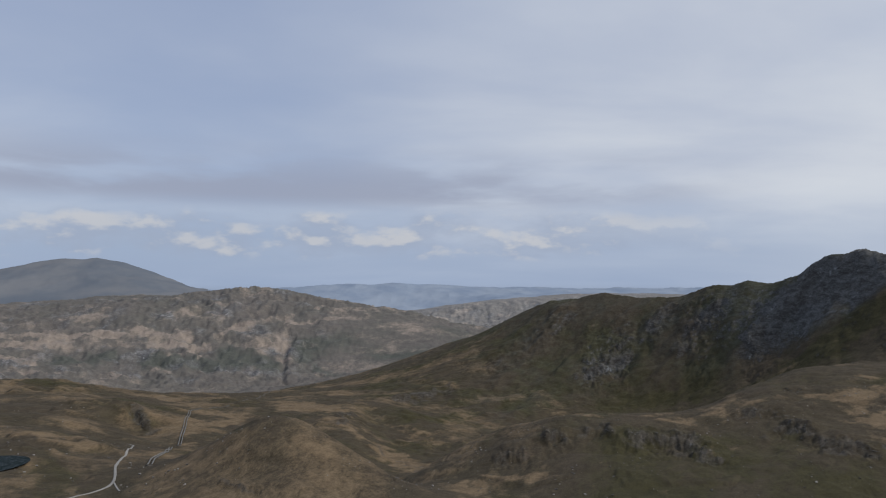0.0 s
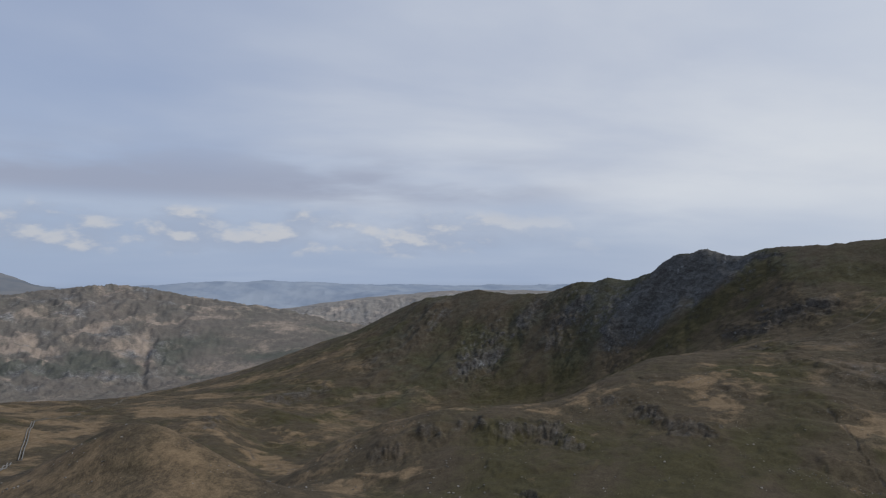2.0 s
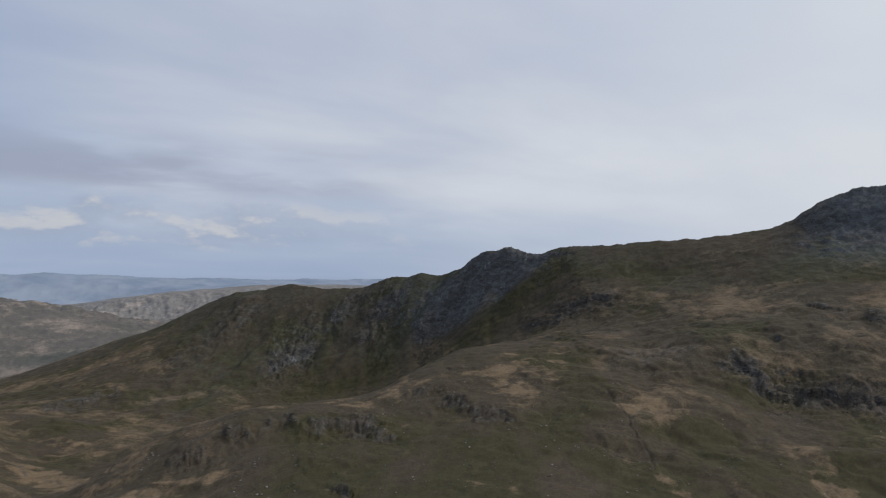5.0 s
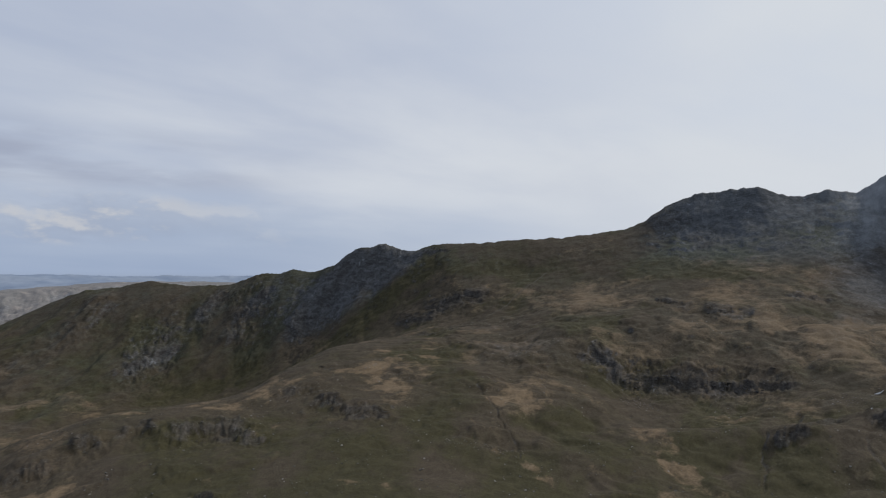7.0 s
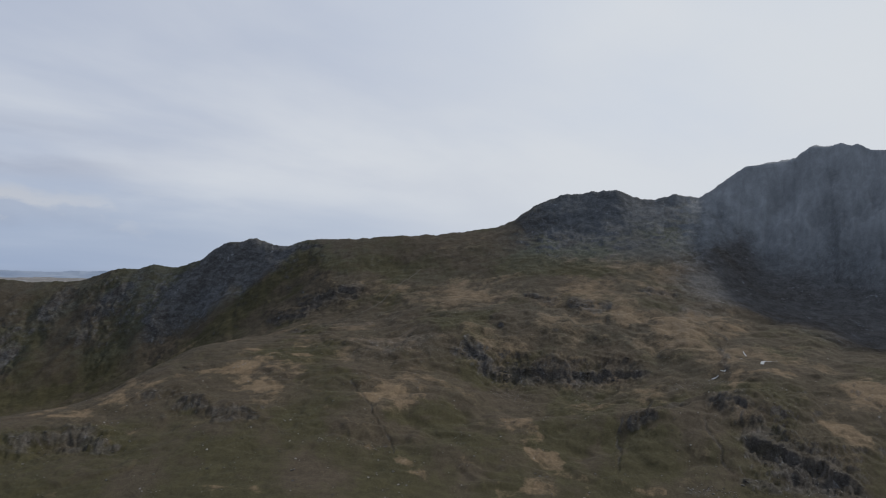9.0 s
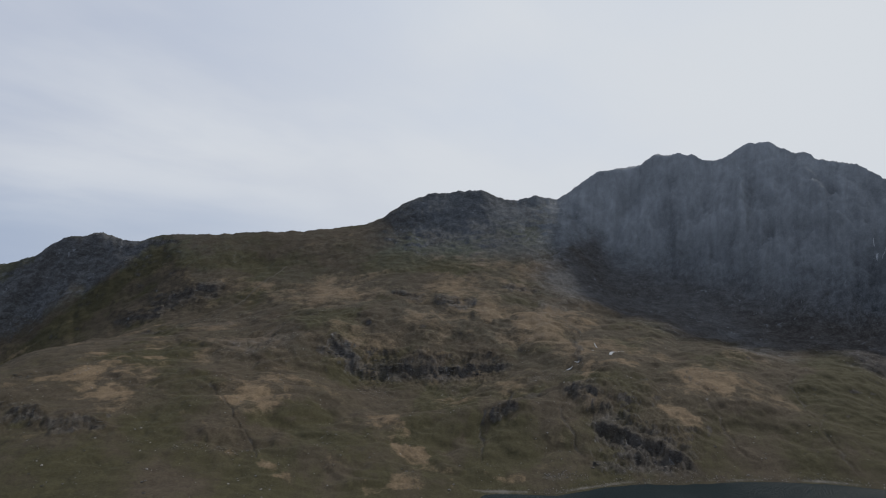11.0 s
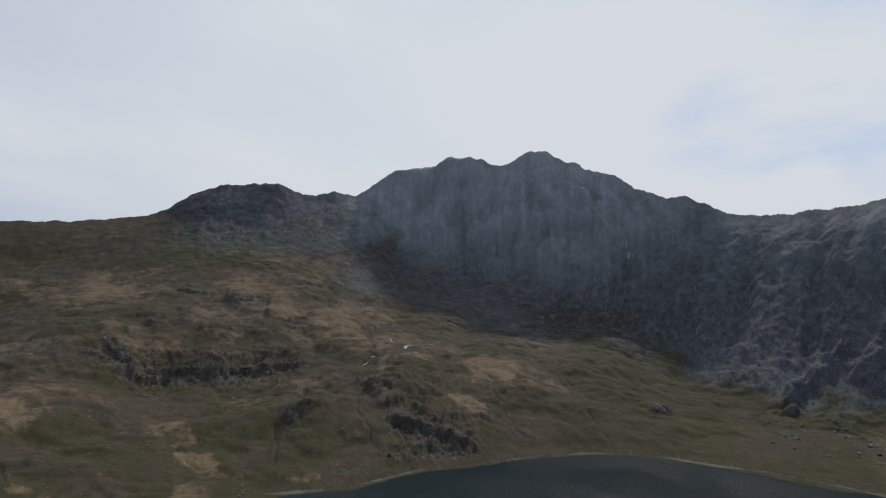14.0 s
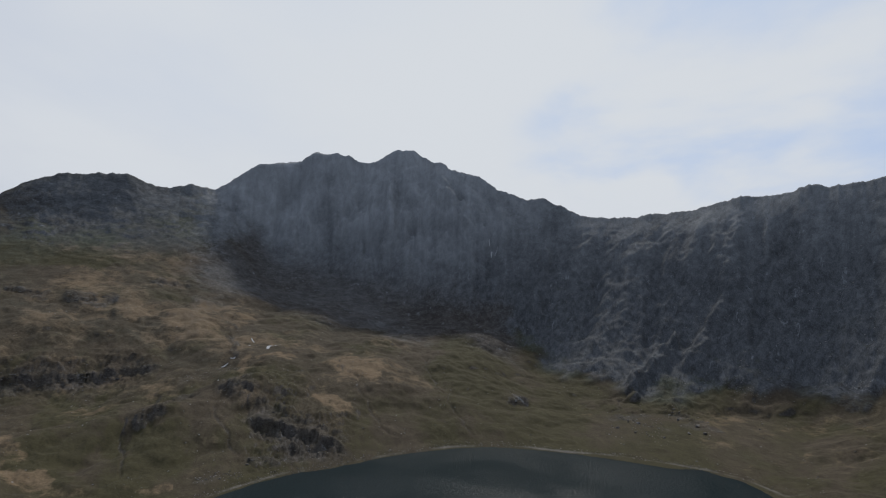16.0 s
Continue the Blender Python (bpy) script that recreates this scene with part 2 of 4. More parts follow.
SHELF_TOP = [
    (4.38, 420, 13.1), (9.97, 400, 19.8), (17.81, 380, 24.1), (27.78, 370, 26.5), (12.84, 470, 23.7), (20.28, 500, 22.9),
    (27.78, 510, 25.7), (35.09, 520, 26.2), (22.77, 590, 25.7), (32.7, 640, 34.4), (39.8, 760, 49), (44.22, 650, 40),
    (46.39, 880, 59.7),
]
HILLSIDE = [
    (36.14, 380, 25.4), (43.43, 400, 16.4), (50.94, 410, 9.3), (58.4, 420, 8.1), (40.88, 520, 21.7), (48.36, 540, 16),
    (45.78, 690, 38.9), (50.76, 900, 84.8), (55.8, 920, 84.7), (60.75, 980, 99.3), (67.87, 930, 81.4),
]
BAND = [
    (51.8, 800, 57.1), (54.33, 790, 38.1), (58.82, 790, 39.9), (63.67, 790, 37.2), (66.95, 800, 36.8), (54.85, 765, 18.5),
    (59.81, 760, 21.6), (64.62, 755, 22.3), (60.77, 850, 54.6), (70.13, 820, 56.9), (60.8, 610, 13.4), (64.64, 560, 8),
    (67.88, 640, 22.7),
]
BLUFF = [
    (64.62, 590, 31.4), (68.77, 590, 28.3), (73.14, 650, 29.3), (76.32, 700, 42.3), (80.1, 780, 49.3), (76.89, 580, 23.8),
    (79.76, 580, 20.4), (78.85, 520, 16.4), (82.74, 530, 10.5), (82.77, 505, 6.2), (85.11, 640, 28.3), (90.14, 640, 23.1),
    (95.2, 600, 16.6), (90.07, 760, 39.3), (95.12, 790, 36.5),
]
SHORE = [
    (65.59, 434, 0.4), (71.73, 438, 0.4), (75.62, 461, 0.4), (79.6, 479, 0.4), (77.99, 474, 0.4), (81.34, 483, 0.4),
    (85.25, 504, 0.4), (88.74, 522, 0.4), (92.75, 539, 0.4), (96.26, 548, 0.4), (99.74, 547, 0.4), (102.68, 542, 0.4),
    (107.44, 543, 0.4), (111.55, 535, 0.4), (114.17, 532, 0.4), (117.11, 520, 0.4), (119.91, 493, 0.4),
]
KNOLL = [
    (-20.31, 430, 44.6), (-18.56, 440, 51.7), (-16.76, 450, 60.4), (-14.44, 455, 64.1), (-12.3, 450, 59.3), (-9.14, 440, 45.8),
    (-6.17, 430, 32.7), (-4.18, 420, 23.3), (-14.86, 390, 57), (-11.04, 370, 49), (-17.58, 370, 46), (-13, 330, 51),
    (-8, 330, 40),
]
VALLEY = [
    (-21.67, 900, -25.4), (-21.47, 1000, -30.6), (-23.34, 700, -12.5), (-22.51, 760, -15.4), (-13.99, 1500, -94.7), (-14.92, 1250, -66.7),
    (-17.69, 1080, -46.2), (-9.15, 900, -36.3), (-6.19, 820, -38.5), (-1.2, 700, -36), (-3.19, 600, -26.1), (-4.69, 720, -37.6),
    (-11.1, 1050, -48.2), (-5.21, 1150, -50.5), (-25.81, 640, -0.6),
]
NEAR_LEFT = [
    (-34.55, 1250, -1.6), (-30.99, 1230, -5.2), (-27.53, 1200, -25.2), (-24.25, 1120, -39.4), (-34.51, 1000, 5.8), (-29.07, 900, 12.3),
    (-26.71, 880, 8.3), (-24.58, 860, 0.9), (-25.02, 800, -23.9), (-30.17, 760, 12.2), (-34.44, 640, 30.2), (-30.88, 620, 26.9),
    (-27.42, 600, 17.7), (-34.38, 480, 44.7), (-31.51, 420, 41), (-27.33, 400, 35.8), (-34.29, 360, 51.9), (-25.37, 480, 25.5),
    (-24.18, 640, 2.4),
]
MOOR_BASE = [
    (-34.54, 1900, -85.9), (-30.98, 1900, -101.2), (-27.13, 1880, -122.5), (-23, 1850, -148.1), (-18.61, 1850, -156.9), (-14, 1950, -153.3),
    (-9.18, 2150, -151.4), (-4.22, 2250, -125.6),
]
MOOR_BENCH = [
    (-34.6, 2350, -62.3), (-31.06, 2400, -57.6), (-27.22, 2400, -56.2), (-23.09, 2420, -49.5), (-18.69, 2450, -43.7), (-14.05, 2500, -41.8),
    (-9.22, 2550, -27), (-4.24, 2600, -21), (0.81, 2550, -40.5),
]
MOOR_RIM = [
    (-34.67, 2700, 13.3), (-31.12, 2750, 25.8), (-28.08, 2900, 60), (-25.68, 3000, 83.5), (-23.16, 3020, 79.2), (-20.99, 3050, 97.5),
    (-18.76, 3050, 117.2), (-17.39, 3050, 122.1), (-14.1, 3020, 103.8), (-11.2, 2980, 78.1), (-7.25, 2950, 44.5), (-4.24, 2900, 33),
    (-2.22, 2880, 8.3), (0.81, 2820, -26), (3.33, 2780, -50.1),
]
PALE_RIDGE = [
    (-4.24, 3300, -41), (-0.71, 3400, -2.5), (2.33, 3500, 36.2), (5.85, 3550, 53.8), (10.81, 3600, 75.5), (15.61, 3600, 76.9),
    (21.3, 3600, 85.2),
]
FAR_PEAK = [
    (-50.78, 4250, 90), (-42.78, 4250, 190), (-34.78, 4250, 212.2), (-32.69, 4250, 258.1), (-30.49, 4250, 286.6), (-28.38, 4250, 299.5),
    (-26.77, 4250, 264.7), (-24.48, 4250, 218.9), (-22.32, 4250, 140), (-20.78, 4250, 94.3),
]
PEAK_FOOT = [
    (-34.71, 3550, 60.2), (-31.16, 3600, 82.4), (-27.32, 3650, 116), (-25.92, 3750, 156.4), (-23.17, 3750, 104.7),
]
FAR_HILLS = [
    (-19.66, 4700, 91.9), (-13.14, 4700, 102), (-9.25, 4700, 125.9), (-5.26, 4700, 138.1), (-1.22, 4700, 121.5), (3.34, 4700, 96.7),
    (7.61, 4700, 113.5), (8.11, 4700, 97.1), (10.82, 4700, 85.3), (15.61, 4700, 86.6), (21.53, 4700, 81), (24.53, 4700, 82.5),
]
FAR_PLAIN = [
    (-19.66, 4100, 78.9), (-14.09, 4100, 66.2), (-9.23, 4000, 28.5), (-4.24, 3900, -14.2), (-1.21, 4000, -11.8), (3.84, 4200, 69.1),
    (10.81, 4200, 74), (21.3, 4200, 81.3),
]

SHUFFLE = np.random.RandomState(7).permutation(4096).astype(np.int32)
TURN = np.random.RandomState(8).uniform(0, 2 * math.pi, 4096)
GRAD_X, GRAD_Y = np.cos(TURN).astype(np.float32), np.sin(TURN).astype(np.float32)


def ripple2(x, y, seed=0):
    """Gradient noise, about -1 to 1."""
    ix, iy = np.floor(x), np.floor(y)
    fx, fy = (x - ix).astype(np.float32), (y - iy).astype(np.float32)
    ix, iy = ix.astype(np.int32), iy.astype(np.int32)
    u, v = fx * fx * fx * (fx * (fx * 6 - 15) + 10), fy * fy * fy * (fy * (fy * 6 - 15) + 10)

    def corner(dx, dy):
        k = SHUFFLE[(SHUFFLE[(ix + dx + seed * 131) & 4095] + iy + dy) & 4095]
        return GRAD_X[k] * (fx - dx) + GRAD_Y[k] * (fy - dy)

    top = corner(0, 0) * (1 - u) + corner(1, 0) * u
    low = corner(0, 1) * (1 - u) + corner(1, 1) * u
    return (top * (1 - v) + low * v) * 1.5


def fractal(x, y, size, octaves, seed=0, keep=0.5, ridged=False):
    total, amp = np.zeros(np.shape(x), np.float32), 1.0
    for k in range(octaves):
        n = ripple2(x / size + 17.3 * k, y / size - 9.1 * k, seed + k)
        total += amp * (0.62 - 2 * np.abs(n) if ridged else n)
        amp *= keep
        size *= 0.5
    return total


def smooth(v, low, high):
    t = np.clip((v - low) / (high - low), 0, 1)
    return t * t * (3 - 2 * t)


def along(line, step=1.6):
    """Points every few degrees along a skeleton line."""
    out = [line[0]]
    for a, b in zip(line, line[1:]):
        n = max(1, int(math.hypot(b[0] - a[0], math.degrees(math.log(b[1] / a[1]))) / step))
        out += [tuple(np.array(a) + (np.array(b) - np.array(a)) * k / n) for k in range(1, n + 1)]
    return out


NODES = []
for row in (CREST, SUMMITS, SADDLE, FOOT, FACE_FOOT, SHELF, SHORE, MOOR_BASE, MOOR_BENCH, MOOR_RIM, PALE_RIDGE, FAR_PEAK, FAR_HILLS, FAR_PLAIN):
    NODES += along(row)
for row in (FACE_MID, APRON, SPUR_SLOPE, SHELF_RIM, SHELF_TOP, HILLSIDE, BAND, BLUFF, KNOLL, VALLEY, NEAR_LEFT, PEAK_FOOT):
    NODES += row
SKYLINE = sorted(CREST + SUMMITS + SADDLE)
for a, d, z in along(SKYLINE, 3.0):
    if a > 2:
        NODES += [(a, d * 1.07, z - 45 if z > 160 else z - 30), (a, d * 1.3, min(z - 120, 40)), (a, 2600, -60), (a, 4850, 40 if a > 30 else 105)]
for a, d, z in along(SHELF, 3.0):
    NODES.append((a, d * 1.14, z - 22))
for a, d, z in along(FAR_PEAK, 3.0):
    NODES.append((a, d * 1.12, z - 60))
for a, d, z in along(MOOR_RIM, 3.0):
    NODES.append((a, d * 1.1, z - 25))
for a in range(-48, 147, 4):
    lake = smooth(a, 58, 66) * (1 - smooth(a, 119, 126))
    NODES += [(a, 1.5, 148.2), (a, 15, 142), (a, 60, 122), (a, 150, 84), (a, 280, (48 if a < 0 else 40) * (1 - lake) + 8 * lake)]
    if 66 <= a <= 118:
        NODES += [(a, 325, 0.5), (a, 350, -3.0), (a, 410, -4.0)]
for a in range(150, 306, 8):
    rise = math.sin(radians((a - 146) * 180 / 162))
    NODES += [(a, 1.5, 148.4), (a, 15, 146 + 4 * rise), (a, 60, 135 + 40 * rise), (a, 280, 90 + 160 * rise), (a, 700, 130 + 260 * rise), (a, 1500, 200), (a, 3000, 100), (a, 4850, 60)]
NODES += [(a + 360, d, z) for a, d, z in NODES if a < -18]
NODES = np.array(sorted(set(NODES)))


class Relief:
    """Height over the plan: a surface drawn through the skeleton lines, on the plan's own (azimuth, log distance)."""

    def __init__(self, nodes):
        u, v = np.radians(nodes[:, 0]), np.log(nodes[:, 1])
        self.u, self.v = u, v
        n = len(u)
        gap = np.hypot(u[:, None] - u[None], v[:, None] - v[None])
        full = np.zeros((n + 3, n + 3))
        full[:n, :n] = gap - np.eye(n) * 0.0025
        full[:n, n], full[:n, n + 1], full[:n, n + 2] = 1, u, v
        full[n:, :n] = full[:n, n:].T
        self.w = np.linalg.solve(full, np.concatenate([nodes[:, 2], [0, 0, 0]]))
        # tabulated once; looked up with smooth interpolation
        self.a0, self.a1, self.na = radians(-70), radians(320), 976
        self.r0, self.r1, self.nr = math.log(1.0), math.log(5100), 520
        ga, gr = np.linspace(self.a0, self.a1, self.na), np.linspace(self.r0, self.r1, self.nr)
        u, v, w = u.astype(np.float32), v.astype(np.float32), self.w.astype(np.float32)
        dv = (v[None] - gr[:, None].astype(np.float32)) ** 2
        self.table = np.array([np.sqrt(dv + (u[None] - np.float32(a)) ** 2) @ w[:n] + self.w[n] + self.w[n + 1] * a + self.w[n + 2] * gr for a in ga])
        # rounded everywhere but on the sharp skyline and along the shore
        soft = self.table.copy()
        for _ in range(5):
            soft[1:-1] = (soft[:-2] + 2 * soft[1:-1] + soft[2:]) / 4
            soft[:, 1:-1] = (soft[:, :-2] + 2 * soft[:, 1:-1] + soft[:, 2:]) / 4
        deg, dist = np.degrees(ga)[:, None], np.exp(gr)[None]
        crest = np.interp(ga, CREST_AZ, CREST_R)[:, None]
        shore = np.interp(ga, SHORE_AZ, SHORE_R)[:, None]
        sharp = np.exp(-((dist - crest) / 90) ** 2) * smooth(deg, -8, 0) + np.exp(-((dist - shore) / 25) ** 2) * smooth(deg, 58, 66) * (1 - smooth(deg, 120, 126))
        sharp = np.clip(sharp + smooth(dist, 2600, 2800), 0, 1)
        self.table = self.table * sharp + soft * (1 - sharp)

    def __call__(self, az, r):
        i = np.clip((az - self.a0) / (self.a1 - self.a0) * (self.na - 1), 1, self.na - 3)
        j = np.clip((np.log(r) - self.r0) / (self.r1 - self.r0) * (self.nr - 1), 1, self.nr - 3)
        i0, j0 = i.astype(int), j.astype(int)

        def weights(f):
            return (-0.5 * f + f * f - 0.5 * f ** 3, 1 - 2.5 * f * f + 1.5 * f ** 3, 0.5 * f + 2 * f * f - 1.5 * f ** 3, -0.5 * f * f + 0.5 * f ** 3)

        total = 0
        wi, wj = weights(i - i0), weights(j - j0)
        for m in range(4):
            for n in range(4):
                total = total + wi[m] * wj[n] * self.table[i0 + m - 1, j0 + n - 1]
        return total


CREST_AZ, CREST_R = np.radians([p[0] for p in SKYLINE]), np.array([p[1] for p in SKYLINE], float)
FOOT_LINE = sorted(FOOT + FACE_FOOT)
FOOT_AZ, FOOT_R = np.radians([p[0] for p in FOOT_LINE]), np.array([p[1] for p in FOOT_LINE], float)
LIP_LINE = sorted(SHELF + SHELF_RIM)
LIP_AZ, LIP_R = np.radians([p[0] for p in LIP_LINE]), np.array([p[1] for p in LIP_LINE], float)
SHORE_LINE = sorted(SHORE)
SHORE_AZ, SHORE_R = np.radians([p[0] for p in SHORE_LINE]), np.array([p[1] for p in SHORE_LINE], float)
relief = Relief(NODES)

# strips of ground: (azimuth, distance) of both ends, half width, foreshortening of the slope
CRAGS = [
    (-25.47, 846, -24.54, 807, 10.3, 0.55), (-4.21, 1262, 0.8, 1356, 11.4, 0.3), (-2.46, 1269, -1.21, 1311, 11, 0.28), (9.8, 1551, 11.29, 1617, 16.6, 0.71),
    (12.67, 1419, 16, 1458, 28.8, 0.61), (11.7, 1383, 13.14, 1398, 8.4, 0.59), (17.88, 1512, 19.73, 1563, 19.1, 0.61), (21.04, 1476, 23.24, 1500, 31.2, 0.76),
    (25.67, 1368, 28.53, 1425, 31, 0.96), (9.23, 522, 10.69, 533, 9.4, 0.34), (12.62, 539, 14.51, 534, 7.1, 0.35), (15.9, 524, 21.29, 537, 9.4, 0.33),
    (21.26, 502, 23.4, 507, 5.3, 0.35), (4.79, 493, 7.26, 496, 5.3, 0.34), (27.13, 587, 29.83, 587, 6.2, 0.33), (30.18, 558, 34.1, 540, 6.3, 0.34),
]
CRAGS += [
    (28, 710, 29.16, 712, 5, 0.3), (24.31, 629, 27.95, 634, 4.5, 0.37), (-18.93, 348, -15.74, 327, 1.6, 0.26), (-9.15, 919, -7.92, 961, 5.8, 0.1),
    (34.66, 1203, 37.98, 1137, 13.9, 0.42), (37.99, 1161, 40.3, 1157, 14.2, 0.44), (40.76, 1174, 42.56, 1171, 10.4, 0.49), (32.75, 1440, 36.61, 1398, 19.6, 0.75),
    (51.95, 816, 53.41, 794, 12.8, 0.63), (54.12, 780, 56.49, 783, 11, 0.73), (50.78, 792, 52.68, 804, 4.9, 0.64), (17.81, 386, 19.8, 370, 4, 0.27),
    (66.94, 1072, 70.13, 1090, 7.7, 0.37), (57.29, 1047, 59.77, 1011, 6.4, 0.28), (61.24, 984, 64.13, 982, 8.7, 0.32), (55.85, 783, 59.81, 770, 10.3, 0.63),
]
CRAGS += [
    (61.27, 780, 67.42, 775, 11, 0.71), (51.05, 798, 53.33, 795, 8.4, 0.58), (66.5, 577, 67.88, 583, 9.3, 0.49), (69.23, 630, 70.13, 645, 5.1, 0.19),
    (72.74, 635, 74.85, 621, 11.1, 0.3), (73.39, 876, 73.6, 792, 7.3, 0.22), (76.87, 561, 79.97, 522, 13.3, 0.44), (74.42, 498, 77.26, 498, 5.3, 0.63),
    (79.96, 519, 82.88, 518, 8.2, 0.54), (107.05, 666, 108.77, 693, 6.3, 0.24), (111.26, 720, 112.08, 711, 5.4, 0.31), (112.88, 678, 114.05, 684, 7.3, 0.31),
    (97.84, 672, 99.28, 687, 5.6, 0.31), (35.84, 1413, 39.02, 1380, 10.9, 0.54), (37.36, 1194, 42.17, 1150, 14.3, 0.45), (57.42, 1359, 63.32, 1368, 19.2, 1),
]
CRAGS += [
    (106.6, 669, 109, 696, 13, 0.5), (111, 717, 112.6, 708, 11, 0.5), (112.8, 669, 114.5, 675, 12, 0.5),
    (76.6, 562, 79.5, 530, 24, 0.5), (79.7, 522, 82.4, 512, 20, 0.55), (53.9, 774, 57.2, 772, 16, 0.6), (57.6, 771, 60.6, 771, 15, 0.55), (61, 775, 67.2, 777, 17, 0.5),
    (59.38, 1329, 62.34, 1344, 21, 0.94), (36.72, 1001, 38.12, 1025, 7.2, 0.14),
]
STREAMS = [
    (-9.15, 888, -7.18, 852, 3.1, 0.17), (-7.18, 852, -4.7, 780, 2.9, 0.19), (-4.7, 780, -2.2, 716, 2.7, 0.21), (-2.2, 716, -0.7, 686, 2.5, 0.16),
    (3.3, 1005, -0.2, 540, 2.6, 0.11), (-0.2, 540, -3.19, 596, 2, 0.1), (-3.19, 596, -4.68, 390, 1.7, 0.1), (65.34, 592, 65.2, 567, 2, 0.55),
    (65.2, 567, 65.44, 528, 1.9, 0.55), (65.44, 528, 65.58, 492, 1.8, 0.38), (72.31, 588, 73.16, 539, 2, 0.44), (73.16, 539, 74.21, 505, 1.9, 0.53),
    (74.21, 505, 75.65, 487, 1.8, 0.61), (82.84, 737, 84.41, 626, 2.4, 0.32), (84.41, 626, 86.47, 568, 2.1, 0.42), (86.47, 568, 88, 542, 2, 0.48),
]
STREAMS += [
    (89.9, 774, 91.44, 681, 2.5, 0.26), (91.44, 681, 92.96, 606, 2.2, 0.26), (92.96, 606, 94.47, 566, 2.1, 0.49), (41.59, 646, 43.33, 594, 1.6, 0.39),
    (43.33, 594, 44.6, 538, 1.5, 0.4), (44.6, 538, 45.83, 474, 1.3, 0.37), (106.39, 693, 107.9, 771, 2.8, 0.53), (107.9, 771, 109.59, 837, 3.1, 0.69),
]
SCREE = [
    (42.75, 787, 48.76, 828, 28.6, 0.23), (54.36, 732, 57.35, 700, 10, 0.29), (38.77, 1022, 45.7, 1004, 14.4, 0.19), (69.23, 705, 74.02, 738, 7.7, 0.33),
    (45.87, 491, 38.95, 490, 3.5, 0.33), (70.79, 466, 74.6, 474, 4.2, 0.49), (76.54, 486, 83.49, 508, 2.6, 0.67), (108.34, 663, 110.86, 636, 9.3, 0.1),
    (115.96, 783, 118.5, 768, 9.5, 0.96), (78.21, 1122, 88.33, 1071, 29.3, 0.3), (74.15, 1317, 77.18, 1245, 27.1, 0.6), (91.37, 969, 96.33, 888, 11.7, 0.35),
]
DRY = [
    (-34.52, 1073, -27.93, 1917, 18.6, 0.21), (-21.22, 809, -18.58, 910, 16.8, 0.17), (-13.97, 1055, -9.16, 1032, 11.1, 0.13), (-8.16, 834, -2.2, 748, 9.8, 0.2),
    (-4.2, 989, -1.2, 972, 9.5, 0.26), (-0.2, 404, 3.29, 424, 2.9, 0.16), (-17.19, 423, -9.11, 372, 9.3, 0.33), (10.71, 602, 18.22, 605, 2.7, 0.19),
    (18.67, 608, 23.48, 647, 3.3, 0.2), (24.33, 650, 34.52, 730, 3.1, 0.37), (-32.67, 570, -28.97, 561, 7, 0.17), (23.78, 627, 32.71, 708, 7.1, 0.34),
    (32.71, 708, 37.49, 778, 9.2, 0.25), (30.26, 649, 35.59, 637, 5.1, 0.34), (37.47, 638, 44.2, 598, 4.4, 0.37), (47.55, 622, 48.36, 614, 3.3, 0.38),
]
DRY += [
    (3.45, 458, 10.91, 444, 2.4, 0.36), (9.96, 425, 20.8, 401, 2.9, 0.31), (55.88, 589, 58.86, 561, 6.2, 0.46), (51.91, 471, 57.41, 444, 6.6, 0.33),
    (57.39, 510, 63.24, 454, 5.6, 0.34), (54.94, 415, 60.84, 428, 3.7, 0.35), (65.59, 461, 68.34, 458, 3.3, 0.44), (43.8, 621, 46.81, 618, 4.9, 0.37),
    (37.91, 604, 42.86, 523, 3.5, 0.36), (42.87, 497, 48.92, 426, 2.9, 0.33), (27.12, 398, 33.81, 376, 2.7, 0.28), (74.44, 737, 78.47, 735, 4.6, 0.28),
    (63.66, 918, 71.01, 927, 6.7, 0.23), (74.41, 691, 78.33, 723, 5.6, 0.3), (71.39, 992, 76.25, 1020, 7.1, 0.25), (83.34, 740, 85.89, 701, 8.3, 0.26),
]
DRY += [
    (80.89, 619, 83.42, 596, 4.8, 0.39), (117.42, 531, 120.16, 609, 12.5, 0.43), (99.31, 561, 101.65, 594, 3.5, 0.21),
]
GREEN = [
    (-7.16, 423, -4.68, 633, 5.6, 0.18), (15.49, 1320, 21.36, 1299, 10.7, 0.49), (0.8, 1125, 5.8, 1269, 21.1, 0.37), (21.78, 528, 25.79, 466, 6.2, 0.29),
    (45.46, 580, 49.14, 593, 8.3, 0.4), (37.53, 1233, 34.18, 1254, 12.5, 0.49), (39.88, 1287, 46.47, 1253, 27, 0.55), (55.76, 1202, 63.16, 1163, 16.8, 0.41),
    (40.64, 1273, 45.65, 1247, 22.3, 0.51), (61.28, 723, 63.69, 585, 10.3, 0.33), (45.33, 569, 50.88, 547, 6.4, 0.37), (36.03, 543, 38.45, 516, 4.7, 0.32),
    (91.41, 768, 96.83, 852, 15.4, 0.21), (94.42, 696, 99.27, 741, 10.6, 0.33), (67.01, 545, 68.87, 507, 12.1, 0.46), (63.36, 719, 64.78, 558, 7.9, 0.51),
]
GREEN += [
    (27.5, 1285, 33, 1302, 20, 0.35), (33, 1302, 39.5, 1362, 22, 0.4),
    (103.48, 699, 106.61, 708, 8.7, 0.3), (117.43, 810, 119.21, 813, 9.5, 1.11),
]
GULLIES = [
    (-13.34, 2471, -13.79, 2318, 19.1, 0.42), (-13.79, 2318, -14.02, 2187, 18, 0.38), (-14.02, 2187, -13.9, 1973, 16.6, 0.27), (-2.22, 2793, -1.97, 2455, 16.3, 0.3),
]
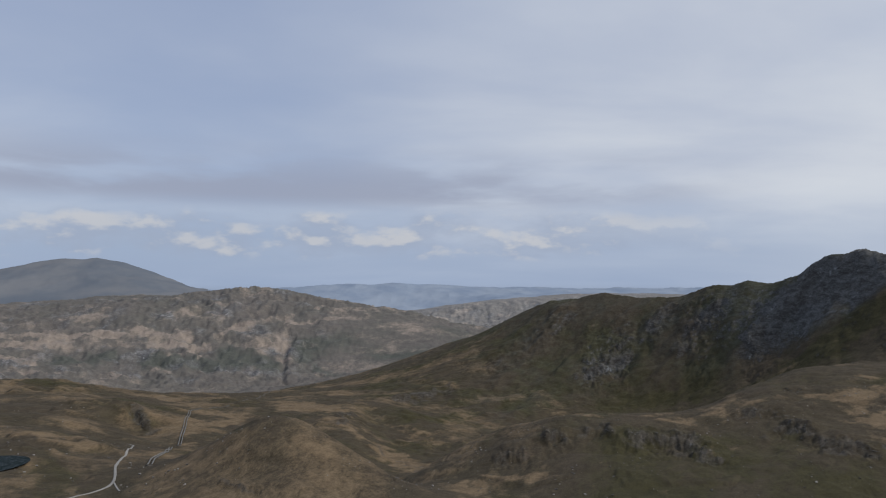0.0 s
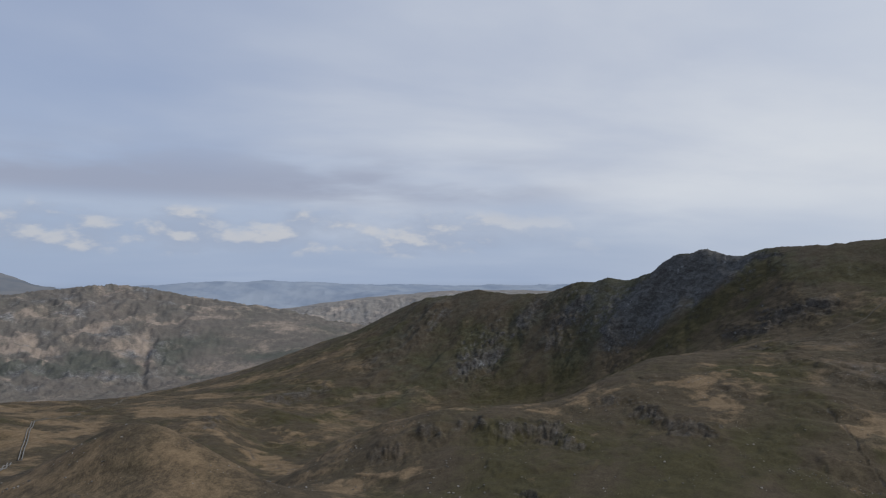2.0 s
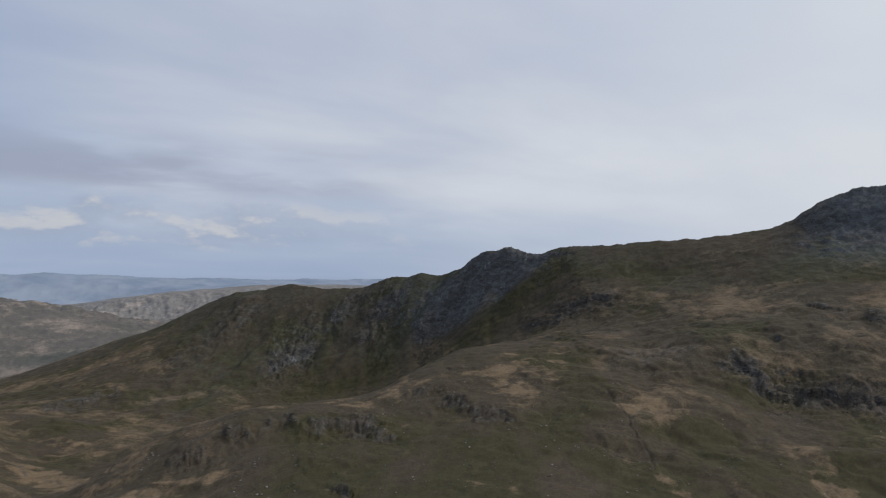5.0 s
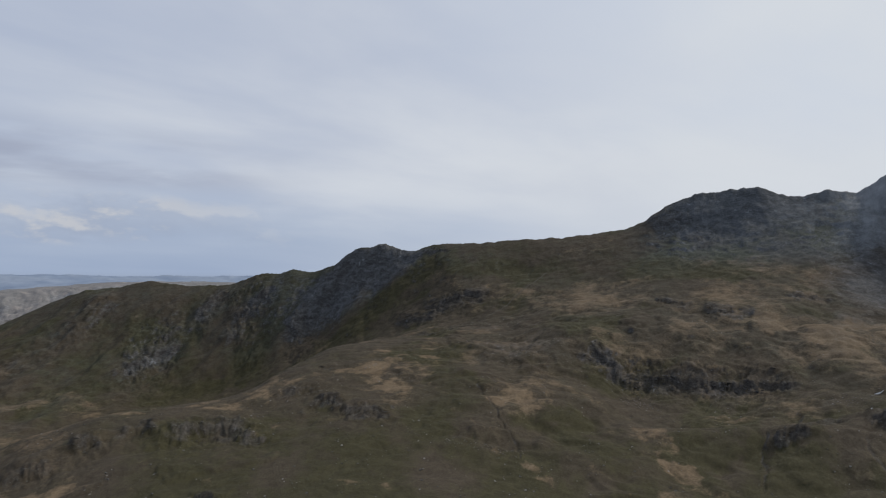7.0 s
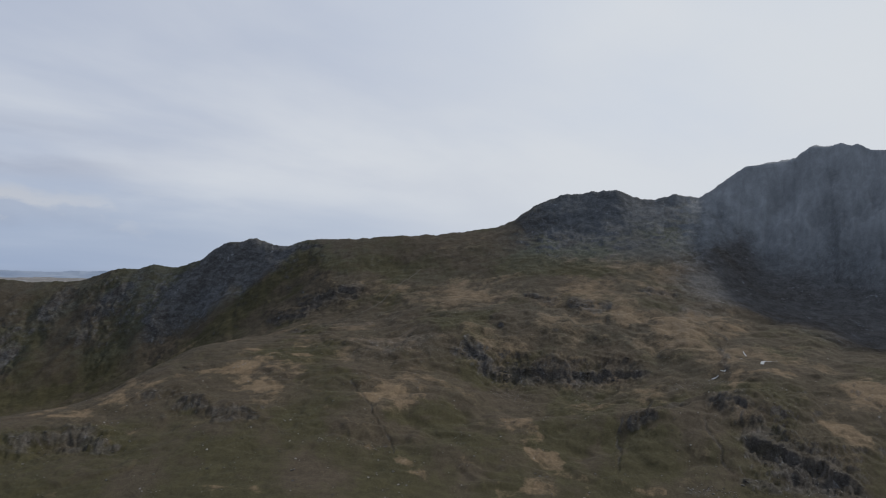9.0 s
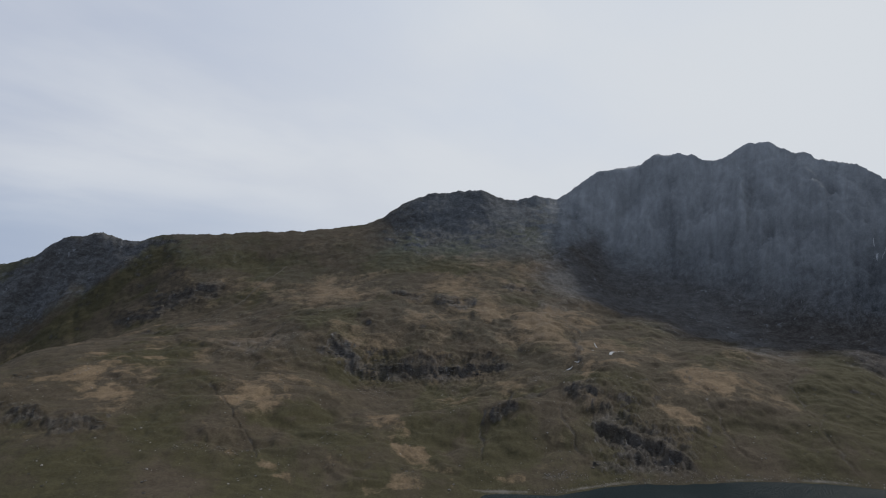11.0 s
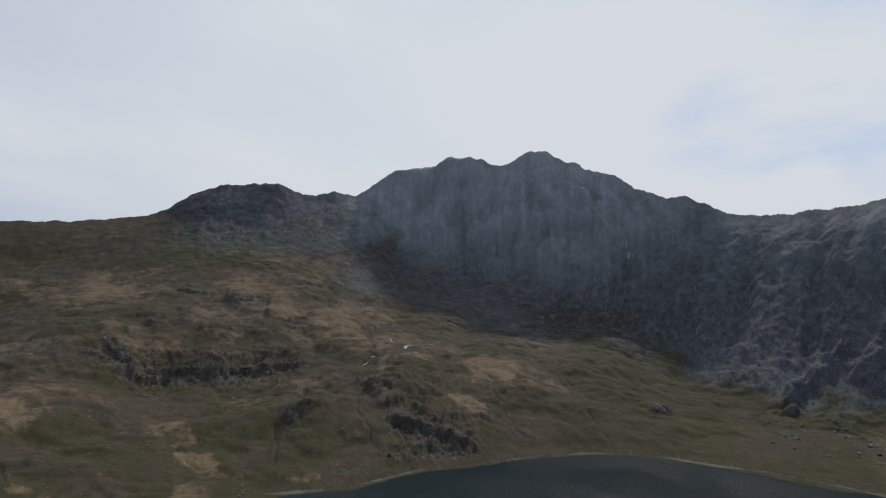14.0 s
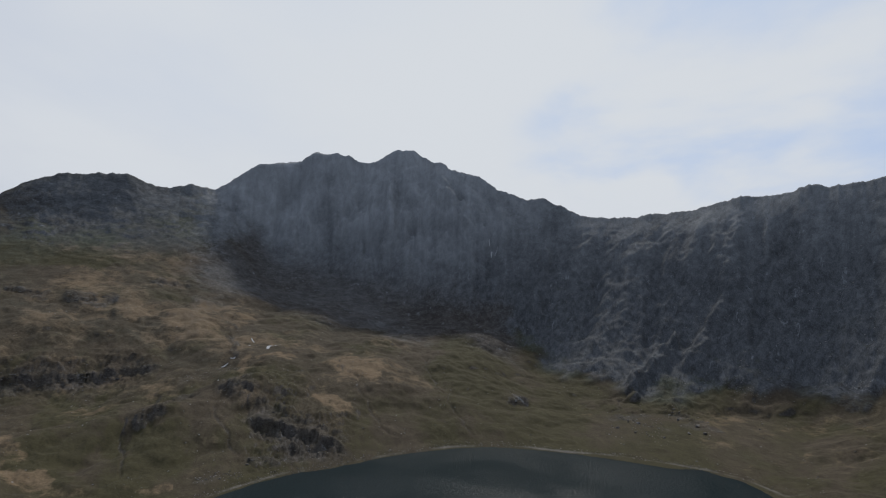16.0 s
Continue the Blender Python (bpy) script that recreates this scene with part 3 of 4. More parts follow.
FAR_DRY = [
    (-34.64, 2524, -21.8, 2453, 28.7, 0.4), (-34.61, 2402, -30.32, 2415, 25.6, 0.36), (-27.22, 2394, -20.03, 2361, 19, 0.38), (-19.6, 2476, -13.12, 2661, 20.5, 0.43),
    (-13.11, 2576, -6.25, 2705, 11.7, 0.36), (-34.58, 2216, -32.48, 2178, 17.5, 0.22), (-11.19, 2777, -3.23, 2872, 10, 0.21), (-28.12, 3712, -25.71, 3753, 26.5, 0.38),
    (-21.79, 2373, -20.45, 2216, 14.2, 0.38),
]
FAR_GREEN_SHADED = [
    (-24.74, 2212, -17.74, 2171, 38.8, 0.36), (-31.03, 2219, -27.19, 2264, 25.8, 0.29), (-12.12, 2349, -3.23, 2454, 74.5, 0.44), (-18.67, 2273, -14.96, 2182, 49.4, 0.37),
    (-11.14, 2173, -4.22, 1829, 17.7, 0.27),
]
BUTTRESSES = [
    (20.85, 1563, 17.88, 1512, 28.1, 0.6), (17.88, 1512, 15.06, 1467, 26, 0.71), (15.06, 1467, 12.18, 1380, 23.9, 0.65), (30.17, 1470, 28.16, 1443, 29.6, 0.87),
    (28.16, 1443, 25.68, 1392, 27.3, 0.95), (10.8, 1674, 8.81, 1551, 28.1, 0.39), (8.81, 1551, 4.82, 1476, 26, 0.45), (24.54, 1542, 22.13, 1476, 20.4, 0.51),
    (22.13, 1476, 20.11, 1431, 18.7, 0.82), (35.66, 1419, 34.2, 1365, 18.9, 0.55), (34.2, 1365, 32.73, 1332, 17.9, 0.63), (75.97, 1431, 77.05, 1392, 24.6, 1.2),
    (77.05, 1392, 78.12, 1320, 23, 1.17), (79.96, 1413, 81.04, 1344, 19.9, 0.86), (81.04, 1344, 82.14, 1269, 18.6, 1.2), (87.58, 1317, 86.89, 1257, 25.1, 1.04),
]
BUTTRESSES += [
    (86.89, 1257, 86.72, 1203, 23.3, 1.2), (90.65, 1272, 91.96, 1206, 20, 0.93), (91.96, 1206, 93.26, 1149, 18.9, 1.15), (115.96, 1008, 115.58, 918, 27.1, 0.76),
    (115.58, 918, 114.82, 864, 24, 1.19), (114.82, 864, 113.26, 822, 21.4, 0.93), (111.25, 858, 108.75, 792, 11.9, 0.72), (108.75, 792, 106.61, 699, 10.3, 0.48),
    (100.58, 1065, 99.68, 990, 23.8, 1.05),
]
CHUTES = [
    (83.79, 1341, 84.62, 1272, 14.7, 1.2), (84.62, 1272, 85.72, 1194, 13.7, 1.2), (72.59, 1410, 74.11, 1347, 16.8, 0.83), (74.11, 1347, 76.16, 1287, 15.7, 0.7),
    (95.18, 1215, 96.22, 1122, 17.1, 0.99), (96.22, 1122, 96.28, 1056, 15, 1.19), (105.62, 1092, 105.2, 987, 15.7, 0.63), (105.2, 987, 104.33, 915, 13.4, 0.85),
    (110.8, 1050, 109.98, 966, 14.7, 0.54), (109.98, 966, 109.58, 876, 12.8, 1.05), (119.58, 969, 118.52, 909, 13.6, 1.1), (118.52, 909, 117.8, 837, 12.2, 1.15),
    (19.28, 1566, 16.03, 1521, 12.9, 0.69), (16.03, 1521, 13.67, 1515, 12.5, 0.89), (27.4, 1500, 24.89, 1434, 14.6, 0.78), (24.89, 1434, 23.16, 1395, 13.6, 1.02),
]
MOUNDS = [
    (-30.56, 820, -26.29, 855, 16.3, 0.35), (-33.03, 570, -27.81, 571, 10.1, 0.17), (5.78, 522, 10.69, 540, 10.4, 0.33), (14.5, 527, 22.15, 548, 9.5, 0.33),
    (28.31, 597, 33.43, 571, 10.4, 0.33), (-11.09, 910, -7.19, 996, 6.8, 0.1), (-4.2, 887, -1.2, 878, 7, 0.1), (-33.83, 1074, -28.7, 1161, 9.9, 0.14),
    (3.79, 451, 10.66, 442, 3.6, 0.35), (15.39, 435, 24.2, 456, 3.9, 0.32), (35.12, 672, 44.22, 656, 7.1, 0.3), (39.82, 874, 46.38, 809, 11.9, 0.2),
    (41.98, 512, 48.31, 525, 6.4, 0.38), (46.36, 744, 54.13, 782, 9.5, 0.5), (14.83, 391, 20.8, 378, 3.1, 0.27), (52.93, 446, 58.89, 449, 7.9, 0.32),
]
MOUNDS += [
    (58.87, 514, 63.71, 466, 5.2, 0.34), (68.78, 685, 71.01, 666, 9.6, 0.27), (73.17, 690, 78.47, 702, 11, 0.37), (55.82, 873, 66.49, 888, 12.3, 0.36),
    (64.61, 924, 72.32, 936, 9.9, 0.34), (40.89, 506, 45.88, 478, 4.4, 0.33), (54.83, 810, 59.8, 809, 7.1, 0.61), (61.26, 808, 66.49, 809, 7.2, 0.49),
    (74.45, 617, 79.38, 648, 18.8, 0.39), (80.92, 578, 83.43, 584, 10.3, 0.4), (66.52, 572, 68.78, 588, 7.2, 0.49), (70.61, 654, 72.5, 663, 8.2, 0.27),
    (77.34, 700, 82.34, 735, 10.2, 0.28), (85.41, 643, 88.43, 654, 10.3, 0.36), (104.83, 717, 108.33, 759, 6.7, 0.5), (110.02, 738, 114.05, 750, 11.2, 0.54),
]
MOUNDS += [
    (117.06, 765, 119.89, 753, 13.6, 0.72),
]


TARN = (-36.3, 467, 30, 22, 42.6)  # azimuth, distance, half length, half breadth, water level
WARP = {}


def blot(az, r, patches):
    """How deep each place lies inside the given strips of ground: 1 at their middle line, 0 and less outside."""
    out = np.full(r.shape, -1.0, np.float32)
    column = az[:, 0]
    sway, jut = WARP["sway"], WARP["jut"]
    for a1, r1, a2, r2, width, squash in patches:
        a1, a2 = radians(a1), radians(a2)
        rm = (r1 + r2) / 2
        pad = 2.2 * width / rm
        i0, i1 = np.searchsorted(column, min(a1, a2) - pad), np.searchsorted(column, max(a1, a2) + pad)
        if i1 <= i0:
            continue
        warp = min(9.0, 0.8 * width + 3.0)
        px, py = (az[i0:i1] - a1) * rm + warp * sway[i0:i1], (r[i0:i1] - r1) * squash + warp * jut[i0:i1]
        qx, qy = (a2 - a1) * rm, (r2 - r1) * squash
        t = np.clip((px * qx + py * qy) / max(qx * qx + qy * qy, 1e-6), 0, 1)
        out[i0:i1] = np.maximum(out[i0:i1], 1 - np.hypot(px - t * qx, py - t * qy) / width)
    return out


def scarps(az, r, strips):
    """Cliffs along the crags: the ground drops before the line, stands up steeply in it and eases off behind."""
    out = np.zeros(r.shape, np.float32)
    column = az[:, 0]
    for a1, r1, a2, r2, width, squash in strips:
        if a1 > a2:
            a1, r1, a2, r2 = a2, r2, a1, r1
        a1, a2 = radians(a1), radians(a2) + 1e-4
        rm = (r1 + r2) / 2
        pad = 1.6 * width / rm
        i0, i1 = np.searchsorted(column, a1 - pad), np.searchsorted(column, a2 + pad)
        if i1 <= i0:
            continue
        t = np.clip((az[i0:i1] - a1) / (a2 - a1), 0, 1)
        beyond = np.maximum(a1 - az[i0:i1], az[i0:i1] - a2) * rm / width
        sway, jut = WARP["sway"][i0:i1], WARP["jut"][i0:i1]
        off = r[i0:i1] - (r1 + (r2 - r1) * t) + 0.45 * width * jut + 2.0 * sway + 1.6 * WARP["chip"][i0:i1]
        high = 0.85 * width * np.clip(0.7 + 0.55 * sway + 0.35 * WARP["chip"][i0:i1], 0.05, 1.3) * smooth(1 - beyond, 0, 1)
        face = 0.2 * width + 0.8
        step = (0.6 * smooth(off, -face, face) + 0.4 * smooth(off, 1.1 * width - face, 1.1 * width + face) - 0.4) * np.where(off > 0, np.exp(-np.maximum(off - face, 0) / (2.6 * width)), np.exp(-np.maximum(-off - face, 0) / (3.2 * width)))
        step = high * step
        out[i0:i1] = np.where(np.abs(step) > np.abs(out[i0:i1]), step, out[i0:i1])
    return out


def mounds(az, r):
    """Rounded hummocks of the moor, each as high as a share of its width."""
    out = np.zeros(r.shape, np.float32)
    for strip in MOUNDS:
        out = np.maximum(out, 0.30 * strip[4] * smooth(blot(az, r, [strip]), 0.0, 0.8))
    return out


def only(mask, fill, make):
    """make(), a function of the places where mask holds; fill elsewhere."""
    out = np.full(mask.shape, fill, np.float32)
    out[mask] = make(mask)
    return out


def rim(az):
    """Where the land beyond the valley begins."""
    return 1840 + (1.04 * np.interp(az, CREST_AZ, CREST_R) - 1840) * smooth(np.degrees(az), -10, -2)


def landform(az, r):
    """Height and ground cover at each place of the plan (rows of one azimuth)."""
    x, y = r * np.sin(az), r * np.cos(az)
    deg = np.degrees(az)
    z = relief(az, np.maximum(r, 1.6))
    back = deg > 290
    if back.any():
        w = smooth(deg[back], 292, 313.5)
        z[back] = z[back] * (1 - w) + w * relief(az[back] - 2 * math.pi, np.maximum(r[back], 1.6))
    w = smooth(r, 4, 30)
    z = z * w + (1 - w) * (148.35 - 0.42 * r * (0.6 + 0.4 * np.cos(az - radians(46))))
    foot, crest = np.interp(az, FOOT_AZ, FOOT_R), np.interp(az, CREST_AZ, CREST_R)
    shore = np.interp(az, SHORE_AZ, SHORE_R)
    lake_side = smooth(deg, 62, 68) * (1 - smooth(deg, 119, 124))
    # how far up the dark mountain wall a place lies
    uneven = foot * (1 + 0.06 * smooth(deg, 93, 99) * fractal(x, y, 120, 4, 61, 0.6))
    low = smooth(deg, 95, 101)
    full = np.minimum(uneven * (1.12 - 0.09 * low), uneven + 0.42 * np.maximum(crest - uneven, 60))
    wall = smooth(r, uneven * (0.97 - 0.03 * low), full) * (1 - smooth(r, crest * 1.3, crest * 1.6)) * smooth(deg, -14, -4)
    steep = wall * smooth(deg, 70, 80)
    rugged = wall * (0.25 + 0.65 * smooth(deg, 20, 34) * (1 - 0.75 * smooth(deg, 36, 42) * (1 - smooth(deg, 54, 60))))
    rugged = np.maximum(rugged, wall * smooth(deg, 69, 76))
    edge = rim(az)
    far = smooth(r, edge * 0.97, edge * 1.08) * (1 - np.clip(wall, 0, 1))
    calm_top = 1 - 0.5 * np.exp(-((r - crest) / 70.0) ** 2) * smooth(deg, -6, 2)
    WARP.update(sway=ripple2(x / 38, y / 38, 301) + 0.5 * ripple2(x / 13, y / 13, 302), jut=ripple2(x / 38, y / 38, 303) + 0.5 * ripple2(x / 13, y / 13, 304),
                chip=fractal(x, y, 8, 3, 311, 0.6, True))
    n_wide = fractal(x, y, 150, 3, 3)
    n_mid = fractal(x, y, 42, 6, 11, 0.52)
    n_hum = -fractal(x + 6 * n_mid, y + 6 * n_wide, 30, 4, 13, 0.5, True)
    slope = smooth(r, 60, 300)  # beyond the near hillside the cover lies in swathes drawn out down the slope
    run, fell = slope * az * 700 + (1 - slope) * x, slope * r * 0.6 + (1 - slope) * y
    n_patch = fractal(run, fell, 75, 6, 41, 0.62)
    n_patch2 = fractal(run, fell, 85, 6, 57, 0.6)
    on = wall > 0.01
    n_rid = only(on, 0, lambda m: fractal(x[m], y[m], 40, 6, 23, 0.55, True))
    n_fine = only(deg > 90, 0, lambda m: fractal(x[m], y[m], 15, 3, 29, 0.6, True))
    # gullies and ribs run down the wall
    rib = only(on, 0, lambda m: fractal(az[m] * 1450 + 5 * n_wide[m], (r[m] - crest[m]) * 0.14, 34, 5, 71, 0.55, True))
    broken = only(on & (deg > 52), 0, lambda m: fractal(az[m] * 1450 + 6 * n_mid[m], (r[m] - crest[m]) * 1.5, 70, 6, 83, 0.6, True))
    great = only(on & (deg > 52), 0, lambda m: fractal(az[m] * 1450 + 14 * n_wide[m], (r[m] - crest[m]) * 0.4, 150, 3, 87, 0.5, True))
    fold = only(on & (deg < 46), 0, lambda m: fractal(az[m] * 1150 - 0.55 * (r[m] - crest[m]) + 9 * n_wide[m], (r[m] - crest[m]) * 0.25, 75, 4, 77, 0.5, True))
    crag = blot(az, r, CRAGS) + 0.35 * n_patch + 0.3 * n_hum
    crag = smooth(crag, 0.0, 0.75)
    ledge = fractal(x + 4 * n_hum, y + 4 * n_mid, 17, 3, 211, 0.6, True) * 2.6
    ledge = (np.floor(ledge) + smooth(ledge - np.floor(ledge), 0.6, 1.0)) / 2.6
    rough = 0.55 + 0.75 * smooth(n_patch2, -0.3, 0.6)
    stream = blot(az, r, STREAMS) + 0.25 * n_hum
    stream = smooth(stream, 0.25, 0.9)
    keep = smooth(r, 60, 260) * (1 - smooth(shore + 6 - r, 0, 20) * lake_side * smooth(r, 300, 330))
    keep = keep * (1 - 0.9 * lake_side * np.exp(-((r - shore) / 18.0) ** 2)) * (1 - smooth(r, 1600, 1900) * (1 - smooth(wall, 0, 0.2)))
    size = np.clip(r / 700, 0.5, 1.6)
    z = z + keep * calm_top * (0.8 * n_wide + (1 - 0.6 * wall) * size * rough * (0.8 * n_mid + 0.85 * n_hum))
    # lumpy bluffs and swells of the basin
    n_lump = -fractal(x + 9 * n_mid, y + 9 * n_wide, 120, 4, 151, 0.45, True)
    lumpy = smooth(r, 400, 520) * (1 - smooth(r, 1000, 1200) * (1 - 1.4 * (1 - smooth(deg, 8, 16)) * (1 - smooth(r, 1500, 1700)))) * (1 - 0.3 * lake_side * (1 - smooth(r, shore + 20, shore + 90)))
    z = z + keep * (1 - wall * smooth(deg, 8, 16)) * lumpy * (0.45 + 0.55 * smooth(deg, 36, 46)) * 5.5 * n_lump
    z = z + calm_top * (wall * 1.5 * n_mid + rugged * (2.6 - 1.3 * (1 - smooth(deg, 40, 60)) - 2.2 * smooth(deg, 95, 104)) * n_rid + wall * smooth(deg, 92, 102) * 0.55 * n_fine + (0.12 * wall + 0.88 * steep * (1 - 0.85 * smooth(deg, 95, 104))) * 4.0 * rib)
    z = z + (1 - np.exp(-((r - crest) / 45) ** 2)) * steep * ((9 - 6.5 * smooth(deg, 93, 100)) * broken + (16 - 9 * smooth(deg, 96, 102)) * great)
    z = z + calm_top * wall * smooth(deg, 0, 8) * (1 - smooth(deg, 37, 45)) * 7 * fold
    z = z + keep * crag * (1 - 0.6 * wall) * (0.6 + 1.3 * ledge + 0.8 * fractal(x, y, 7, 3, 231, 0.6, True)) - keep * stream * 1.4
    on = far > 0.01
    z = z + far * (1 - smooth(r, 3300, 3650)) * only(on, 0, lambda m: 10 * fractal(x[m], y[m], 260, 6, 91, 0.55) + 10 * fractal(x[m], y[m], 130, 6, 95, 0.6, True) + 4 * fractal(x[m], y[m], 48, 4, 99, 0.6, True))
    z = z + smooth(r, 3500, 3800) * only(on, 0, lambda m: 9 * fractal(x[m], y[m], 380, 5, 171, 0.5, True))
    z = z - far * 11 * smooth(blot(az, r, GULLIES), 0.0, 0.9)
    z = z + keep * mounds(az, r) * (1 + 0.15 * n_hum)
    z = z + np.maximum(keep, 0.9 * wall) * calm_top * scarps(az, r, CRAGS)
    rise = blot(az, r, BUTTRESSES)
    side = (1 - 0.4 * smooth(deg, 97, 105)) * (1 - 0.72 * (1 - smooth(deg, 44, 60))) * calm_top
    edge_free = 1 - np.exp(-((r - crest) / 40) ** 2)
    z = z + wall * side * edge_free * 24 * smooth(rise + 0.15 * n_rid, 0.0, 1.0) * (0.75 + 0.25 * n_rid)
    z = z - wall * side * edge_free * 16 * smooth(blot(az, r, CHUTES), 0.0, 1.0)
    lip = np.abs(r - crest)
    z = z - (4 + 9 * smooth(deg, 56, 70)) * smooth(deg, 2, 12) * (1 - np.exp(-lip / 16)) * np.exp(-(lip / 75) ** 2)
    # small teeth along the crest
    z = z + np.exp(-(lip / 22) ** 2) * smooth(deg, 4, 10) * (1.0 + 0.8 * smooth(deg, 24, 30)) * (fractal(az * 1450, 0 * az, 30, 4, 401, 0.62, True) - 0.1) * (1 - 0.7 * smooth(deg, 84, 87) * (1 - smooth(deg, 92, 96)))
    # the hollow behind the lip of the shelf
    lip = np.interp(az, LIP_AZ, LIP_R)
    gap = np.clip((r - lip) / np.maximum(foot - lip, 40), 0, 1)
    held = smooth(deg, -9, -4) * (1 - smooth(deg, 34, 42))
    z = z - held * np.clip(0.085 * (foot - lip), 0, 20) * smooth(gap, 0.0, 0.4) * (1 - smooth(gap, 0.6, 1.0))
    dry_land = smooth(r, shore + 1, shore + 4) * lake_side
    z = np.where(dry_land > 0, np.maximum(z, 0.6 * dry_land + 0.03 * np.clip(r - shore, 0, 40)), z)
    pool = 1 - smooth(np.hypot((az - radians(TARN[0])) * TARN[1] / TARN[2], (r - TARN[1]) / TARN[3]), 0.85, 1.25)
    z = z * (1 - pool) + (TARN[4] - 1.2) * pool
    fall = np.hypot(np.gradient(z, axis=1) / np.maximum(np.gradient(r, axis=1), 0.01), np.gradient(z, axis=0) / np.maximum(np.gradient(az, axis=0) * r, 0.01))
    right = smooth(deg, 95, 103)
    grassy = 0.5 * (1 - smooth(deg, 19, 30))
    rock = rugged * (0.30 + 0.42 * right + 0.16 * smooth(deg, 16, 24) * (1 - smooth(deg, 34, 38)) + 0.15 * n_rid + (0.2 + 0.3 * right) * n_patch) + steep * (0.35 - 0.2 * right) - 0.25 * (1 - wall) + np.maximum(wall, 0.8 * crag) * (0.55 * smooth(fall, 0.55 + grassy, 1.1 + grassy) + 0.22 * smooth(rise, -0.5, 0.6))
    rock = np.maximum(rock, 0.55 * crag)
    rock = np.maximum(rock, (0.72 + 0.25 * n_hum) * smooth(fall, 0.62 + grassy, 1.15 + grassy) * (1 - far))
    rock = np.maximum(rock, 0.05 + 0.3 * (blot(az, r, SCREE) + 0.8 * n_patch))
    rock = np.maximum(rock, 0.58 * stream)
    tan = blot(az, r, DRY) + 0.45 * n_patch + 0.35 * n_hum
    dry = 0.20 + 0.12 * smooth(r, 560, 760) * smooth(deg, 38, 48) * (1 - smooth(deg, 92, 98)) * (1 - wall) + 0.48 * n_patch + 0.14 * n_hum - 0.35 * wall * smooth(deg, 4, 16) + 0.14 * smooth(deg, 36, 42) * (1 - smooth(deg, 50, 56)) * smooth(r, 950, 1100) + 0.5 * smooth(tan + 0.3 * n_patch, -0.3, 0.95) + 0.22 * (1 - smooth(deg, 0, 8)) * smooth(r, 250, 400) * 0.6 - 0.14 * smooth(deg, 8, 14) * (1 - 0.4 * smooth(deg, 34, 44))
    near = (1 - smooth(r, 420, 660)) * smooth(deg, 2, 14)
    # straw is cut below the right wall to darken the ground for shade
    dry = dry - 0.34 * near - 0.36 * smooth(deg, 86, 93) * (1 - smooth(deg, 110, 116))
    # the straw below the col is added to lighten a slope in shade
    dry = dry + 0.16 * held * np.exp(-((r - lip + 15) / 45) ** 2) - 0.08 * held * smooth(r, lip, lip + 12) + 0.35 * np.exp(-((r - foot * 1.08) / 90) ** 2) * smooth(deg, 56, 64) * (1 - smooth(deg, 78, 86))
    dry = dry + 0.14 * smooth(deg, 54, 60) * (1 - smooth(deg, 76, 82)) * smooth(r, 800, 900) * (1 - wall)
    knoll = smooth(deg, -24, -18) * (1 - smooth(deg, -6, -2)) * (1 - smooth(r, 470, 500))
    dry = dry * (1 - 0.7 * knoll) + 0.4 * knoll
    lush = blot(az, r, GREEN) + 0.35 * knoll + 0.5 * near + 0.4 * n_patch2
    # the dark grass added below the right wall paints in the same shade
    green = 0.20 + 0.60 * n_patch2 + 0.4 * near + 0.16 * held * smooth(r, lip, lip + 12) + 0.15 * wall * (1 - steep) + 0.5 * smooth(lush, -0.15, 0.8) - 0.12 * (1 - smooth(deg, 0, 8)) + 0.12 * smooth(deg, 40, 60) + 0.38 * smooth(deg, 88, 96) * (1 - smooth(deg, 112, 117)) * (1 - wall)
    gravel = lake_side * np.exp(-((r - shore - 1.5) / 2.6) ** 2) * (0.55 + 0.5 * n_patch2)
    on = far > 0.01
    tan_far = only(on, 0, lambda m: 0.30 + 0.42 * fractal(x[m], y[m], 240, 6, 121, 0.65) + 0.40 * fractal(x[m], y[m], 70, 4, 131, 0.6))
    bench = blot(az, r, FAR_DRY)
    dry = dry * (1 - far) + far * (tan_far - 0.14 - 0.08 * smooth(r, 2550, 2900) + 0.62 * smooth(bench + 0.4 * tan_far, 0, 0.8))
    rock = rock * (1 - far) + far * only(on, 0, lambda m: 0.16 + 0.5 * fractal(x[m], y[m], 130, 6, 141, 0.65))
    # straw is thinned on the green slopes, also to paint a cloud's shadow
    dry = dry - 0.45 * far * smooth(blot(az, r, FAR_GREEN_SHADED), 0, 0.7)
    green = green * (1 - far) + far * (0.2 + 0.6 * smooth(blot(az, r, FAR_GREEN_SHADED), 0, 0.7))
    rock = rock - 0.5 * low * np.exp(-((r - uneven * 1.02) / 45) ** 2) * np.clip(0.5 + 1.2 * n_patch, 0, 1.2)
    knob = np.exp(-((r - crest + 20) / 110) ** 2) * smooth(deg, 55, 61) * (1 - smooth(deg, 68, 74))
    scree = smooth(r, foot * (0.66 + 0.14 * smooth(deg, 88, 93)), foot * 0.93) * smooth(deg, 66, 74) * (1 - smooth(deg, 96, 101))
    rock = np.maximum(np.maximum(rock, 0.75 * knob), 0.9 * scree + 0.2 * n_patch * (1 - wall))
    # pales the wall for haze, more with height, and its ribs as if lit
    rock_haze = 0.12 * knob + scree * (1 - wall) * 0.2 * (1 - smooth(deg, 84, 95)) + wall * (0.38 + 0.26 * smooth(z, 60, 320) + 0.10 * rib + 0.12 * great + 0.12 * broken) * smooth(deg, 66, 76) * (1 - 0.85 * smooth(deg, 88, 103) * (1 - 0.5 * smooth(z, 60, 260)))
    return x, y, z, rock, dry, green, gravel, rock_haze, wall


